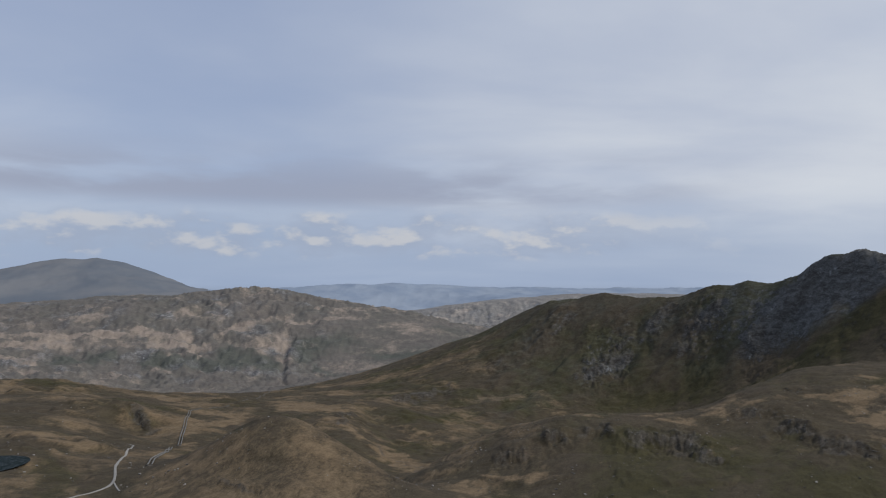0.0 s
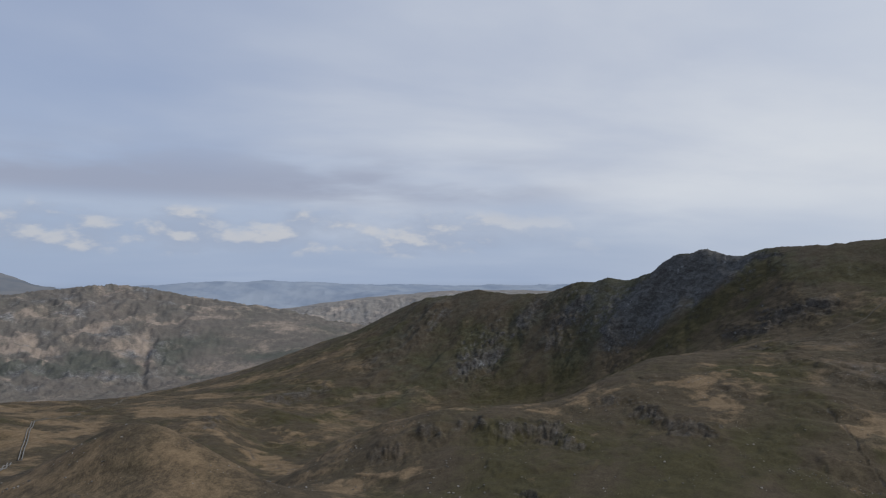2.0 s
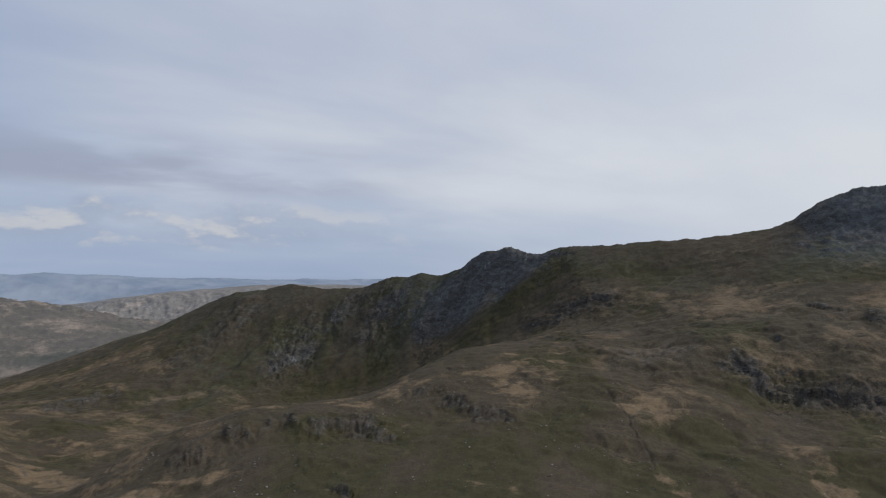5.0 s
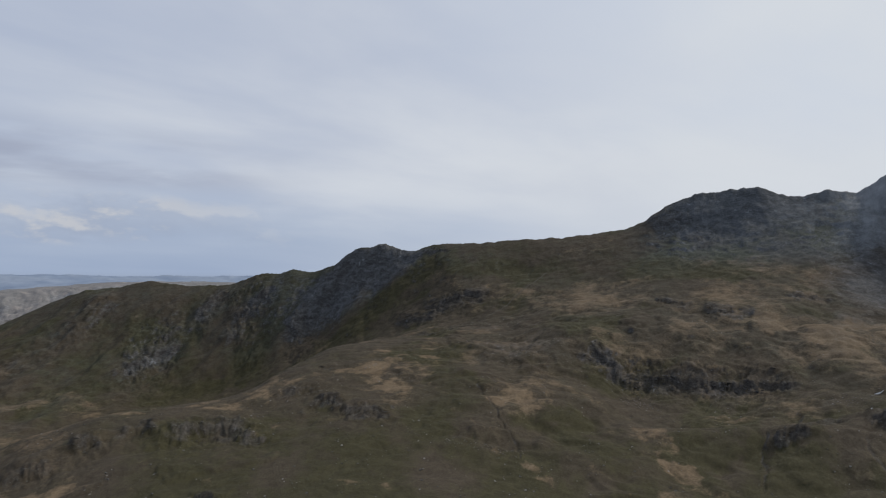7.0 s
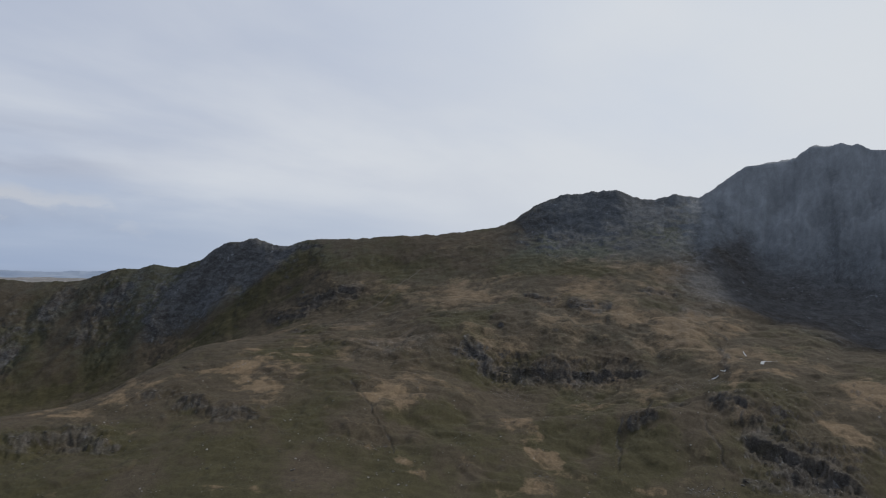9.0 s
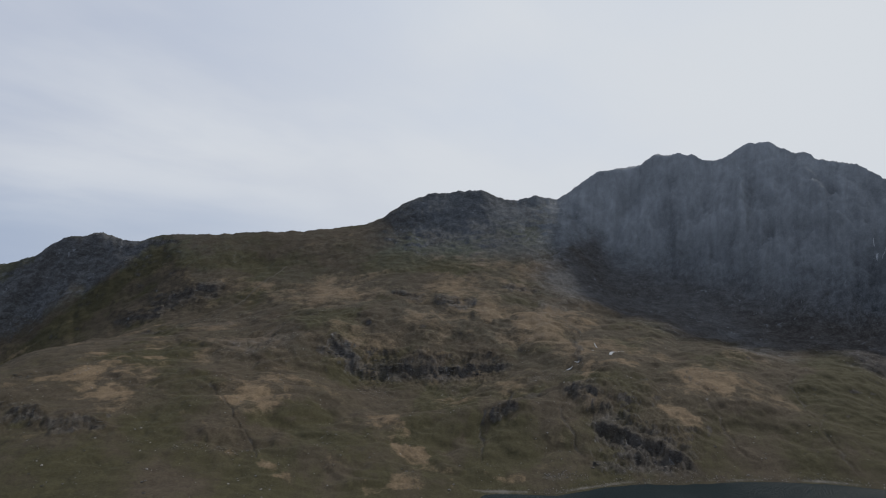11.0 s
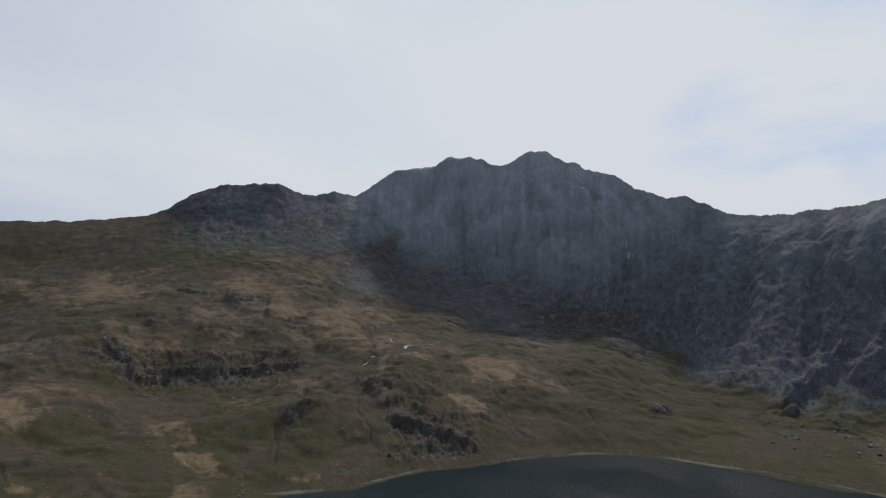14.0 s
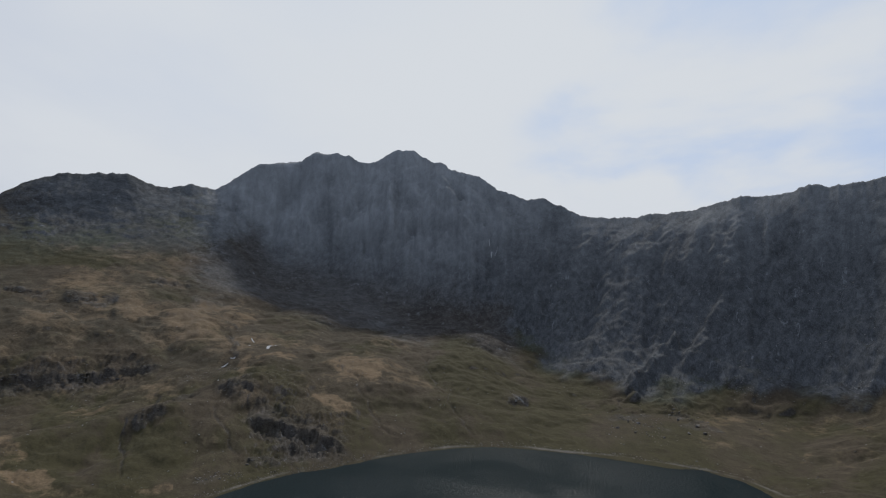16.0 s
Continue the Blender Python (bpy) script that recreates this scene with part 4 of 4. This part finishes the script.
# ---- landform end ----


GRID = {}


def build_land():
    fine = np.radians(np.concatenate([np.arange(-46, 140.01, 0.1), np.arange(142, 314.1, 2.0)]))
    az = fine[:, None]
    crest = np.interp(fine, CREST_AZ, CREST_R)[:, None]
    s = [np.exp(np.linspace(math.log(0.02), math.log(290), 34))[None] + 0 * az]
    mid = 0.52 * crest
    s.append(290 + (mid - 290) * np.linspace(0, 1, 171)[None, 1:] ** 1.1)
    s.append(mid + (crest - mid) * np.linspace(0, 1, 241)[None, 1:])
    s.append(crest * np.exp(np.linspace(0, 1, 171)[None, 1:] * np.log(4950 / crest)))
    r = np.concatenate(s, axis=1)
    az = az + 0 * r
    x, y, z, rock, dry, green, gravel, rock_haze, wall = landform(az, r)
    GRID.update(az=fine, r=r, z=z)
    na, nr = r.shape
    index = np.arange(na * nr).reshape(na, nr)
    quads = np.stack([index[:-1, :-1], index[1:, :-1], index[1:, 1:], index[:-1, 1:]], -1)
    rc, ac = r[:-1, :-1], np.degrees(az[:-1, :-1])
    foot = np.interp(az[:-1, :-1], FOOT_AZ, FOOT_R)
    kind = np.zeros(rc.shape, int)
    beyond = rim(az[:-1, :-1])
    kind[(rc > foot) & (ac > -8)] = 1
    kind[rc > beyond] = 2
    kind[(ac > 32) & (rc > foot)] = 1
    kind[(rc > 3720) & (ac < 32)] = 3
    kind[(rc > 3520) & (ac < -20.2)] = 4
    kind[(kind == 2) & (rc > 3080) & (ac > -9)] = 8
    kind[(kind == 1) & (ac > 36)] = 5
    kind[(kind == 5) & (ac > 69)] = 6
    kind[(kind == 6) & (ac > 99)] = 7
    kind[ac > 139] = 0
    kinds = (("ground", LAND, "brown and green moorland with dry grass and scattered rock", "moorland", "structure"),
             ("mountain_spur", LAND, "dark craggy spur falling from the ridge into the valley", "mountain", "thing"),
             ("moorland_hills", HAZED_FARMOOR, "moorland hills with rock outcrops across the valley, paled for haze", "hills", "thing"),
             ("distant_hills", HAZE_BLUE, "low hills along the horizon, coloured blue for haze", "hills", "thing"),
             ("distant_mountain", HAZE_GREY, "mountain with one broad summit, coloured grey for haze", "mountain", "thing"),
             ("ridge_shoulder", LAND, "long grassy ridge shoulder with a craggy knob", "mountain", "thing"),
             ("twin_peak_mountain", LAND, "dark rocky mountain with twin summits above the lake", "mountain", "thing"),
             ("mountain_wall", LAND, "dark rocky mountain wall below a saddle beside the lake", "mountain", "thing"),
             ("pale_ridge", HAZED_RIDGE, "rocky ridge beyond the moorland hills, coloured pale for haze", "hills", "thing"))
    points = np.stack([x, y, z], -1).reshape(-1, 3)
    slope = smooth(r, 60, 300)
    downhill = np.stack([slope * (az - 0.8) * (330 + 0.35 * r) + (1 - slope) * x, slope * r * 0.6 + (1 - slope) * y, z], -1).reshape(-1, 3)
    cliff = np.stack([az * 1150, r * 0.7, 0.85 * z], -1).reshape(-1, 3)
    far_off = np.stack([az * 2600, r * 0.8, 1.5 * z], -1).reshape(-1, 3)
    # the farther moor also takes on some of the hazed wall colours
    masks = dict(rock=rock, dry=dry, green=green, gravel=gravel, rock_haze=rock_haze, wall=(1 - wall) * 0.2 * smooth(r, 600, 900) * smooth(np.degrees(az), 38, 50) * (1 - smooth(np.degrees(az), 92, 99)) + wall * (0.3 * smooth(np.degrees(az), -2, 8) + 0.3 * smooth(np.degrees(az), 18, 32) + 0.4 * smooth(np.degrees(az), 50, 60)) * (1 - 0.75 * smooth(np.degrees(az), 33, 45) * (1 - smooth(np.degrees(az), 52, 64))))
    for k, (name, look_, label, category, sort) in enumerate(kinds):
        faces = quads[kind == k]
        used, faces = np.unique(faces, return_inverse=True)
        faces = faces.reshape(-1, 4)
        mesh = bpy.data.meshes.new(name)
        mesh.vertices.add(len(used))
        mesh.vertices.foreach_set("co", points[used].ravel().astype(np.float32))
        mesh.loops.add(faces.size)
        mesh.loops.foreach_set("vertex_index", faces.ravel().astype(np.int32))
        mesh.polygons.add(len(faces))
        mesh.polygons.foreach_set("loop_start", np.arange(0, faces.size, 4, dtype=np.int32))
        mesh.polygons.foreach_set("use_smooth", np.ones(len(faces), bool))
        for key, values in masks.items():
            layer = mesh.attributes.new(key, "FLOAT", "POINT")
            layer.data.foreach_set("value", np.clip(values.ravel()[used], -1, 2).astype(np.float32))
        layer = mesh.attributes.new("downhill", "FLOAT_VECTOR", "POINT")
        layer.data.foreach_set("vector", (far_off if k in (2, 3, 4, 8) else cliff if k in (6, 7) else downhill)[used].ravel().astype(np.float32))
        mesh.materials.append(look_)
        mesh.update(calc_edges=True)
        tagged(new(name, mesh), label, category, kind="structure" if sort == "structure" else "")


build_land()


def build_lake():
    bm = bmesh.new()
    inner, outer = [], []
    for a in range(60, 129, 2):
        out = float(np.interp(radians(a), SHORE_AZ, SHORE_R)) + 14
        s, c = math.sin(radians(a)), math.cos(radians(a))
        inner.append(bm.verts.new((315 * s, 315 * c, 0)))
        outer.append(bm.verts.new((out * s, out * c, 0)))
    for i in range(len(inner) - 1):
        bm.faces.new((inner[i], inner[i + 1], outer[i + 1], outer[i]))
    bmesh.ops.recalc_face_normals(bm, faces=bm.faces)
    mesh = bpy.data.meshes.new("water")
    bm.to_mesh(mesh)
    mesh.materials.append(WATER)
    if mesh.polygons[0].normal.z < 0:
        mesh.flip_normals()
    tagged(new("water", mesh), "dark lake ruffled by wind below the mountain", "lake", kind="structure")


build_lake()


def build_tarn():
    bm = bmesh.new()
    a, r, long, broad, level = TARN
    turn = Matrix.Rotation(radians(-a), 3, "Z")
    middle = Vector((r * math.sin(radians(a)), r * math.cos(radians(a)), level))
    bm.faces.new([bm.verts.new(middle + turn @ Vector((math.cos(t * math.pi / 18) * long * 1.05, math.sin(t * math.pi / 18) * broad * 1.05, 0))) for t in range(36)])
    mesh = bpy.data.meshes.new("tarn")
    bm.to_mesh(mesh)
    mesh.materials.append(PEAT_WATER)
    tagged(new("tarn", mesh), "small dark tarn in a hollow of the moor", "tarn", kind="structure")


build_tarn()


def ground_at(a, r):
    """The height of the built ground at azimuth a (degrees) and distance r."""
    col, rad, z = GRID["az"], GRID["r"], GRID["z"]
    f = np.interp(radians(a), col, np.arange(len(col)))
    i = min(int(f), len(col) - 2)
    return float(np.interp(r, rad[i], z[i]) * (1 - f + i) + np.interp(r, rad[i + 1], z[i + 1]) * (f - i))


def place(a, r, lift=0.0):
    return Vector((r * math.sin(radians(a)), r * math.cos(radians(a)), ground_at(a, r) + lift))


def part(name, mesh, parent, label=""):
    ob = new(name, mesh)
    ob.parent = parent
    return tagged(ob, label)


# ---- loose and built things ----
def stone_material(name, dark, light):
    made, g, shader = material(name)
    where = g.add("ShaderNodeTexCoord").outputs["Object"]
    n = g.noise(where, 0.5, 6, 0.65, 0.3)
    island = g.add("ShaderNodeObjectInfo").outputs["Random"] if name == "outcrop_rock" else g.add("ShaderNodeNewGeometry").outputs["Random Per Island"]
    tone = g.math("ADD", g.math("MULTIPLY", n, 0.7), g.math("MULTIPLY", island, 0.35))
    g.put(shader.inputs["Base Color"], g.mix(g.step(tone, 0.35, 0.75), dark, light))
    shader.inputs["Roughness"].default_value = 0.9
    shader.inputs["Specular IOR Level"].default_value = 0.2
    bump(g, shader, n, 0.4, 0.8)
    return made


OUTCROP = stone_material("outcrop_rock", (0.036, 0.035, 0.034), (0.108, 0.105, 0.102))
BOULDER = stone_material("boulder_rock", (0.075, 0.072, 0.069), (0.22, 0.213, 0.205))
TRACK = stone_material("track_gravel", (0.20, 0.195, 0.185), (0.31, 0.30, 0.285))
PATH = stone_material("path_earth", (0.055, 0.050, 0.040), (0.095, 0.085, 0.068))
PIPE = stone_material("pipe_steel", (0.10, 0.10, 0.10), (0.19, 0.19, 0.185))
SNOW = stone_material("old_snow", (0.34, 0.355, 0.37), (0.52, 0.54, 0.56))

dice = random.Random(5)


def rock_shape(k):
    """A broken block: vertices and triangles of a hull round a few points."""
    rnd = random.Random(100 + k)
    bm = bmesh.new()
    for _ in range(11):
        p = Vector((rnd.uniform(-1, 1), rnd.uniform(-1, 1), rnd.uniform(-0.8, 0.8)))
        bm.verts.new(p if p.length < 1 else p.normalized() * rnd.uniform(0.8, 1.05))
    hull = bmesh.ops.convex_hull(bm, input=bm.verts)
    bmesh.ops.delete(bm, geom=list({e for e in hull["geom_interior"] + hull["geom_unused"] if isinstance(e, bmesh.types.BMVert)}), context="VERTS")
    bm.verts.index_update()
    out = np.array([v.co[:] for v in bm.verts]), [[v.index for v in f.verts] for f in bm.faces]
    bm.free()
    return out


SHAPES = [rock_shape(k) for k in range(14)]


def rocks_mesh(name, stones, look_, base=(0, 0, 0)):
    """One mesh out of many stones: (place, size, flatness, turn) each."""
    points, faces, count = [], [], 0
    for p, size, flat, turn in stones:
        v, f = SHAPES[dice.randrange(len(SHAPES))]
        c, s = math.cos(turn), math.sin(turn)
        q = v * (size, size * dice.uniform(0.6, 1.0), size * flat)
        q = np.stack([q[:, 0] * c - q[:, 1] * s, q[:, 0] * s + q[:, 1] * c, q[:, 2]], 1) + (np.array(p) - np.array(base))
        points.append(q)
        faces += [[i + count for i in t] for t in f]
        count += len(v)
    mesh = bpy.data.meshes.new(name)
    mesh.from_pydata(np.concatenate(points).tolist(), [], faces)
    mesh.materials.append(look_)
    return mesh


def shared_stones(look_):
    out = []
    for v, f in SHAPES:
        mesh = bpy.data.meshes.new("rock")
        mesh.from_pydata(v.tolist(), [], f)
        mesh.materials.append(look_)
        out.append(mesh)
    return out


def build_outcrops():
    """Broken rock standing out of the moor along each crag."""
    stock = shared_stones(OUTCROP)
    for a1, r1, a2, r2, width, squash in CRAGS:
        rm = (r1 + r2) / 2
        foot = float(np.interp(radians((a1 + a2) / 2), FOOT_AZ, FOOT_R))
        if rm > foot * 1.02 and (a1 + a2) / 2 > -8:
            continue
        long = math.hypot(math.radians(a2 - a1) * rm, (r2 - r1) * squash) + width
        base = place((a1 + a2) / 2, rm)
        thing = new("rock_outcrop")
        thing.location = base
        tagged(thing, "dark broken rock outcrop on the grassy slope", "rock outcrop", "rock outcrops on the moor")
        strike = dice.uniform(-0.4, 0.4) - radians((a1 + a2) / 2)
        for _ in range(int(min(46, 6 + long * width / 22))):
            t = dice.random()
            swing, depth = dice.gauss(0, 0.38) * width, dice.gauss(0, 0.38) * width / squash
            a = a1 + (a2 - a1) * t + math.degrees(swing / rm)
            r = r1 + (r2 - r1) * t + max(-25, min(25, depth))
            size = dice.uniform(0.6, 1.5) * (1.7 if dice.random() < 0.2 else 1.0) * min(1.5, rm / 600)
            ob = part("rock", stock[dice.randrange(len(stock))], thing)
            ob.location = place(a, r, -0.2 * size) - base
            ob.rotation_euler = (dice.gauss(0, 0.15), dice.gauss(0, 0.15), strike + dice.gauss(0, 0.35))
            ob.scale = (size * dice.uniform(1.1, 1.9), size * dice.uniform(0.6, 1.0), size * dice.uniform(0.35, 0.6))


build_outcrops()


def build_boulders():
    for a, r, size in [(107.05, 633, 2.6), (107.91, 663, 3.2), (108.77, 660, 2.4), (108.5, 621, 1.8), (111.26, 708, 2.4), (111.87, 690, 2.8), (112.07, 720, 2), (112.88, 636, 2.6), (113.47, 669, 3.4), (114.05, 642, 2.6), (110.86, 612, 1.9), (109.62, 612, 1.6), (109.39, 780, 2.4), (110.02, 795, 2.2), (108.75, 792, 2.2), (98.32, 678, 2.4)]:
        base = place(a, r)
        stones = [((base.x, base.y, base.z + 0.25 * size), size, 0.75, dice.uniform(0, 6))]
        ob = new("boulder", rocks_mesh("boulder", stones, BOULDER, base))
        ob.location = base
        tagged(ob, "large grey boulder lying above the lake shore", "boulder", "boulders above the lake")
    stones = []
    for a1, r1, a2, r2, width, squash in SCREE:
        rm = (r1 + r2) / 2
        for _ in range(int(min(260, 16 * width))):
            t = dice.random()
            a = a1 + (a2 - a1) * t + math.degrees(dice.gauss(0, 0.5) * width / rm)
            r = r1 + (r2 - r1) * t + dice.gauss(0, 0.5) * min(60, width / squash)
            if ground_at(a, r) > 0.5:
                size = dice.uniform(0.35, 0.9)
                stones.append((place(a, r, 0.1), size, 0.7, dice.uniform(0, 6)))
    for _ in range(13000):
        a = dice.uniform(-34, 126)
        r = dice.uniform(350, 1000)
        thick = math.sin(a * 0.9 + r * 0.011) + math.sin(a * 0.37 - r * 0.023) + math.sin(a * 1.7 + r * 0.004)
        if ground_at(a, r) > 0.6 and dice.random() < 0.25 + 0.3 * thick:
            size = 0.3 + 1.1 * dice.random() ** 3
            stones.append((place(a, r, 0.1), size, 0.7, dice.uniform(0, 6)))
    for _ in range(600):
        a = dice.uniform(97, 126)
        low, top = float(np.interp(radians(a), FOOT_AZ, FOOT_R)), float(np.interp(radians(a), CREST_AZ, CREST_R))
        r = low + (top - low) * dice.random() ** 1.3 * 0.85
        stones.append((place(a, r, 0.2), 0.5 + 1.1 * dice.random() ** 2, 0.7, dice.uniform(0, 6)))
    for _ in range(700):
        a = dice.uniform(70, 119)
        r = float(np.interp(radians(a), SHORE_AZ, SHORE_R)) + dice.uniform(-1, 9)
        stones.append((place(a, r, 0.05), dice.uniform(0.3, 0.8), 0.7, dice.uniform(0, 6)))
    ob = new("scattered_stones", rocks_mesh("scattered_stones", stones, BOULDER))
    tagged(ob, "small grey stones strewn over moor and shore", "stones", kind="stuff")


build_boulders()


def ribbon(name, line, width, look_, lift=0.25, step=6.0):
    """A strip of trodden ground or gravel laid over the land along a line of (azimuth, distance)."""
    pts = []
    for (a1, r1), (a2, r2) in zip(line, line[1:]):
        p, q = Vector((r1 * math.sin(radians(a1)), r1 * math.cos(radians(a1)))), Vector((r2 * math.sin(radians(a2)), r2 * math.cos(radians(a2))))
        n = max(2, int((q - p).length / step))
        pts += [p.lerp(q, k / n) for k in range(n)]
    pts.append(q)
    for _ in range(3):
        pts = [pts[0]] + [(a + b * 2 + c) / 4 for a, b, c in zip(pts, pts[1:], pts[2:])] + [pts[-1]]
    bm = bmesh.new()
    rows = []
    for i, p in enumerate(pts):
        ahead = (pts[min(i + 1, len(pts) - 1)] - pts[max(i - 1, 0)]).normalized()
        side = Vector((-ahead.y, ahead.x)) * width * dice.uniform(0.42, 0.58)
        row = []
        for m in (1.25, 1, 0.35, -0.35, -1, -1.25):
            s = p + side * m
            z = ground_at(math.degrees(math.atan2(s.x, s.y)), s.length)
            row.append(bm.verts.new((s.x, s.y, z + (lift if abs(m) < 1.2 else -0.4) + (0.06 if abs(m) < 0.5 else 0))))
        rows.append(row)
    for a, b in zip(rows, rows[1:]):
        for k in range(5):
            bm.faces.new((a[k], a[k + 1], b[k + 1], b[k]))
    bmesh.ops.recalc_face_normals(bm, faces=bm.faces)
    mesh = bpy.data.meshes.new(name)
    bm.to_mesh(mesh)
    bm.free()
    mesh.materials.append(look_)
    return mesh


tagged(new("gravel_track", ribbon("gravel_track", [(-31.5, 345), (-29.63, 367), (-28.11, 389), (-26.83, 410), (-26.77, 427), (-26.79, 479), (-26.13, 538), (-25.49, 662), (-25.9, 690)], 1.4, TRACK)),
       "pale gravel track winding over the brown moor", "track", kind="structure")
tagged(new("side_track", ribbon("side_track", [(-26.83, 412), (-26.6, 395), (-26.41, 375)], 0.9, TRACK)),
       "short pale branch of the gravel track", "track", kind="structure")
tagged(new("valley_road", ribbon("valley_road", [(-21.38, 961), (-18.6, 1076), (-16.32, 1249), (-15.3, 1450), (-14.23, 1780)], 4.0, PATH, 0.4, 12)),
       "thin grey lane along the valley floor", "road", kind="structure")
tagged(new("footpath", ribbon("footpath", [(41.19, 1032), (44.3, 1098), (46.45, 1176), (47.92, 1235)], 1.7, PATH, 0.4, 8)),
       "worn earth footpath climbing to the ridge", "path", kind="structure")


def build_pipeline(line):
    """Two steel pipes side by side on low saddles."""
    base = place(*line[0])
    thing = new("pipeline")
    thing.location = base
    tagged(thing, "pale grey twin water pipeline running down the moor", "pipeline", "water pipelines")
    spots = []
    for (a1, r1), (a2, r2) in zip(line, line[1:]):
        n = max(2, int(abs(r2 - r1) / 9))
        spots += [place(a1 + (a2 - a1) * k / n, r1 + (r2 - r1) * k / n) for k in range(n)]
    spots.append(place(*line[-1]))
    for _ in range(2):
        spots = [spots[0]] + [(a + b * 2 + c) / 4 for a, b, c in zip(spots, spots[1:], spots[2:])] + [spots[-1]]
    for side in (-1.3, 1.3):
        bm = bmesh.new()
        rings = []
        for i, p in enumerate(spots):
            ahead = (spots[min(i + 1, len(spots) - 1)] - spots[max(i - 1, 0)]).normalized()
            across = ahead.cross(Vector((0, 0, 1))).normalized()
            middle = p + across * side + Vector((0, 0, 0.9)) - base
            rings.append([bm.verts.new(middle + across * 0.5 * math.cos(k * math.pi / 4) + Vector((0, 0, 0.5)) * math.sin(k * math.pi / 4)) for k in range(8)])
        for a, b in zip(rings, rings[1:]):
            for k in range(8):
                bm.faces.new((a[k], a[(k + 1) % 8], b[(k + 1) % 8], b[k]))
        for ring in (rings[0], rings[-1]):
            bm.faces.new(ring)
        bmesh.ops.recalc_face_normals(bm, faces=bm.faces)
        mesh = bpy.data.meshes.new("pipe")
        bm.to_mesh(mesh)
        mesh.materials.append(PIPE)
        part("pipe", mesh, thing)
    saddle = None
    for i, p in enumerate(spots[::4]):
        if saddle is None:
            bm = bmesh.new()
            bmesh.ops.create_cube(bm, size=1.0, matrix=Matrix.Diagonal((4.0, 0.6, 1.4, 1)))
            bmesh.ops.bevel(bm, geom=bm.edges[:], offset=0.12, segments=1, affect="EDGES")
            saddle = bpy.data.meshes.new("pipe_saddle")
            bm.to_mesh(saddle)
            saddle.materials.append(BOULDER)
        ob = part("pipe_saddle", saddle, thing)
        ob.location = p - base + Vector((0, 0, -0.3))


build_pipeline([(-24.35, 459), (-24.07, 526), (-23.24, 569), (-22.79, 690)])
build_pipeline([(-22.15, 705), (-21.75, 822), (-21.38, 955)])


def build_snow():
    for a, r, length, width, turn in [(76.7, 797, 12, 2.5, 62), (77.3, 812, 3.5, 0.5, 15), (74.94, 817, 6, 0.9, 75), (75.19, 840, 7, 0.7, 100), (72.96, 746, 4.0, 0.8, 30), (72.32, 683, 2.5, 1.2, 30),
                                      (73.6, 760, 3.0, 0.7, 20), (95.95, 1110, 3.2, 0.7, 75), (96.35, 1108, 4.0, 0.7, 60), (95.74, 1120, 2.5, 0.6, 100)]:
        base = place(a, r)
        c, s = math.cos(radians(turn - a)), math.sin(radians(turn - a))
        bm = bmesh.new()
        rows = []
        for k in range(13):
            t = k / 6 - 1
            half = width * max(0.12, (1 - t * t) ** 0.5) * dice.uniform(0.55, 1.2)
            bend = width * 0.8 * math.sin(2.2 * t + a)
            row = []
            for m in (-1.15, -1, -0.4, 0.4, 1, 1.15):
                u, v = t * length, bend + half * m
                x, y = base.x + c * u - s * v, base.y + s * u + c * v
                z = ground_at(math.degrees(math.atan2(x, y)), math.hypot(x, y))
                row.append(bm.verts.new(Vector((x, y, z + (-0.5 if abs(m) > 1.1 else 0.35 + 0.25 * (1 - abs(m))))) - base))
            rows.append(row)
        for p, q in zip(rows, rows[1:]):
            for k in range(5):
                bm.faces.new((p[k], p[k + 1], q[k + 1], q[k]))
        bmesh.ops.recalc_face_normals(bm, faces=bm.faces)
        mesh = bpy.data.meshes.new("snow_patch")
        bm.to_mesh(mesh)
        bm.free()
        mesh.materials.append(SNOW)
        ob = new("snow_patch", mesh)
        ob.location = base
        tagged(ob, "small white patch of old snow in a hollow", "snow patch", "snow patches on the slopes")


build_snow()
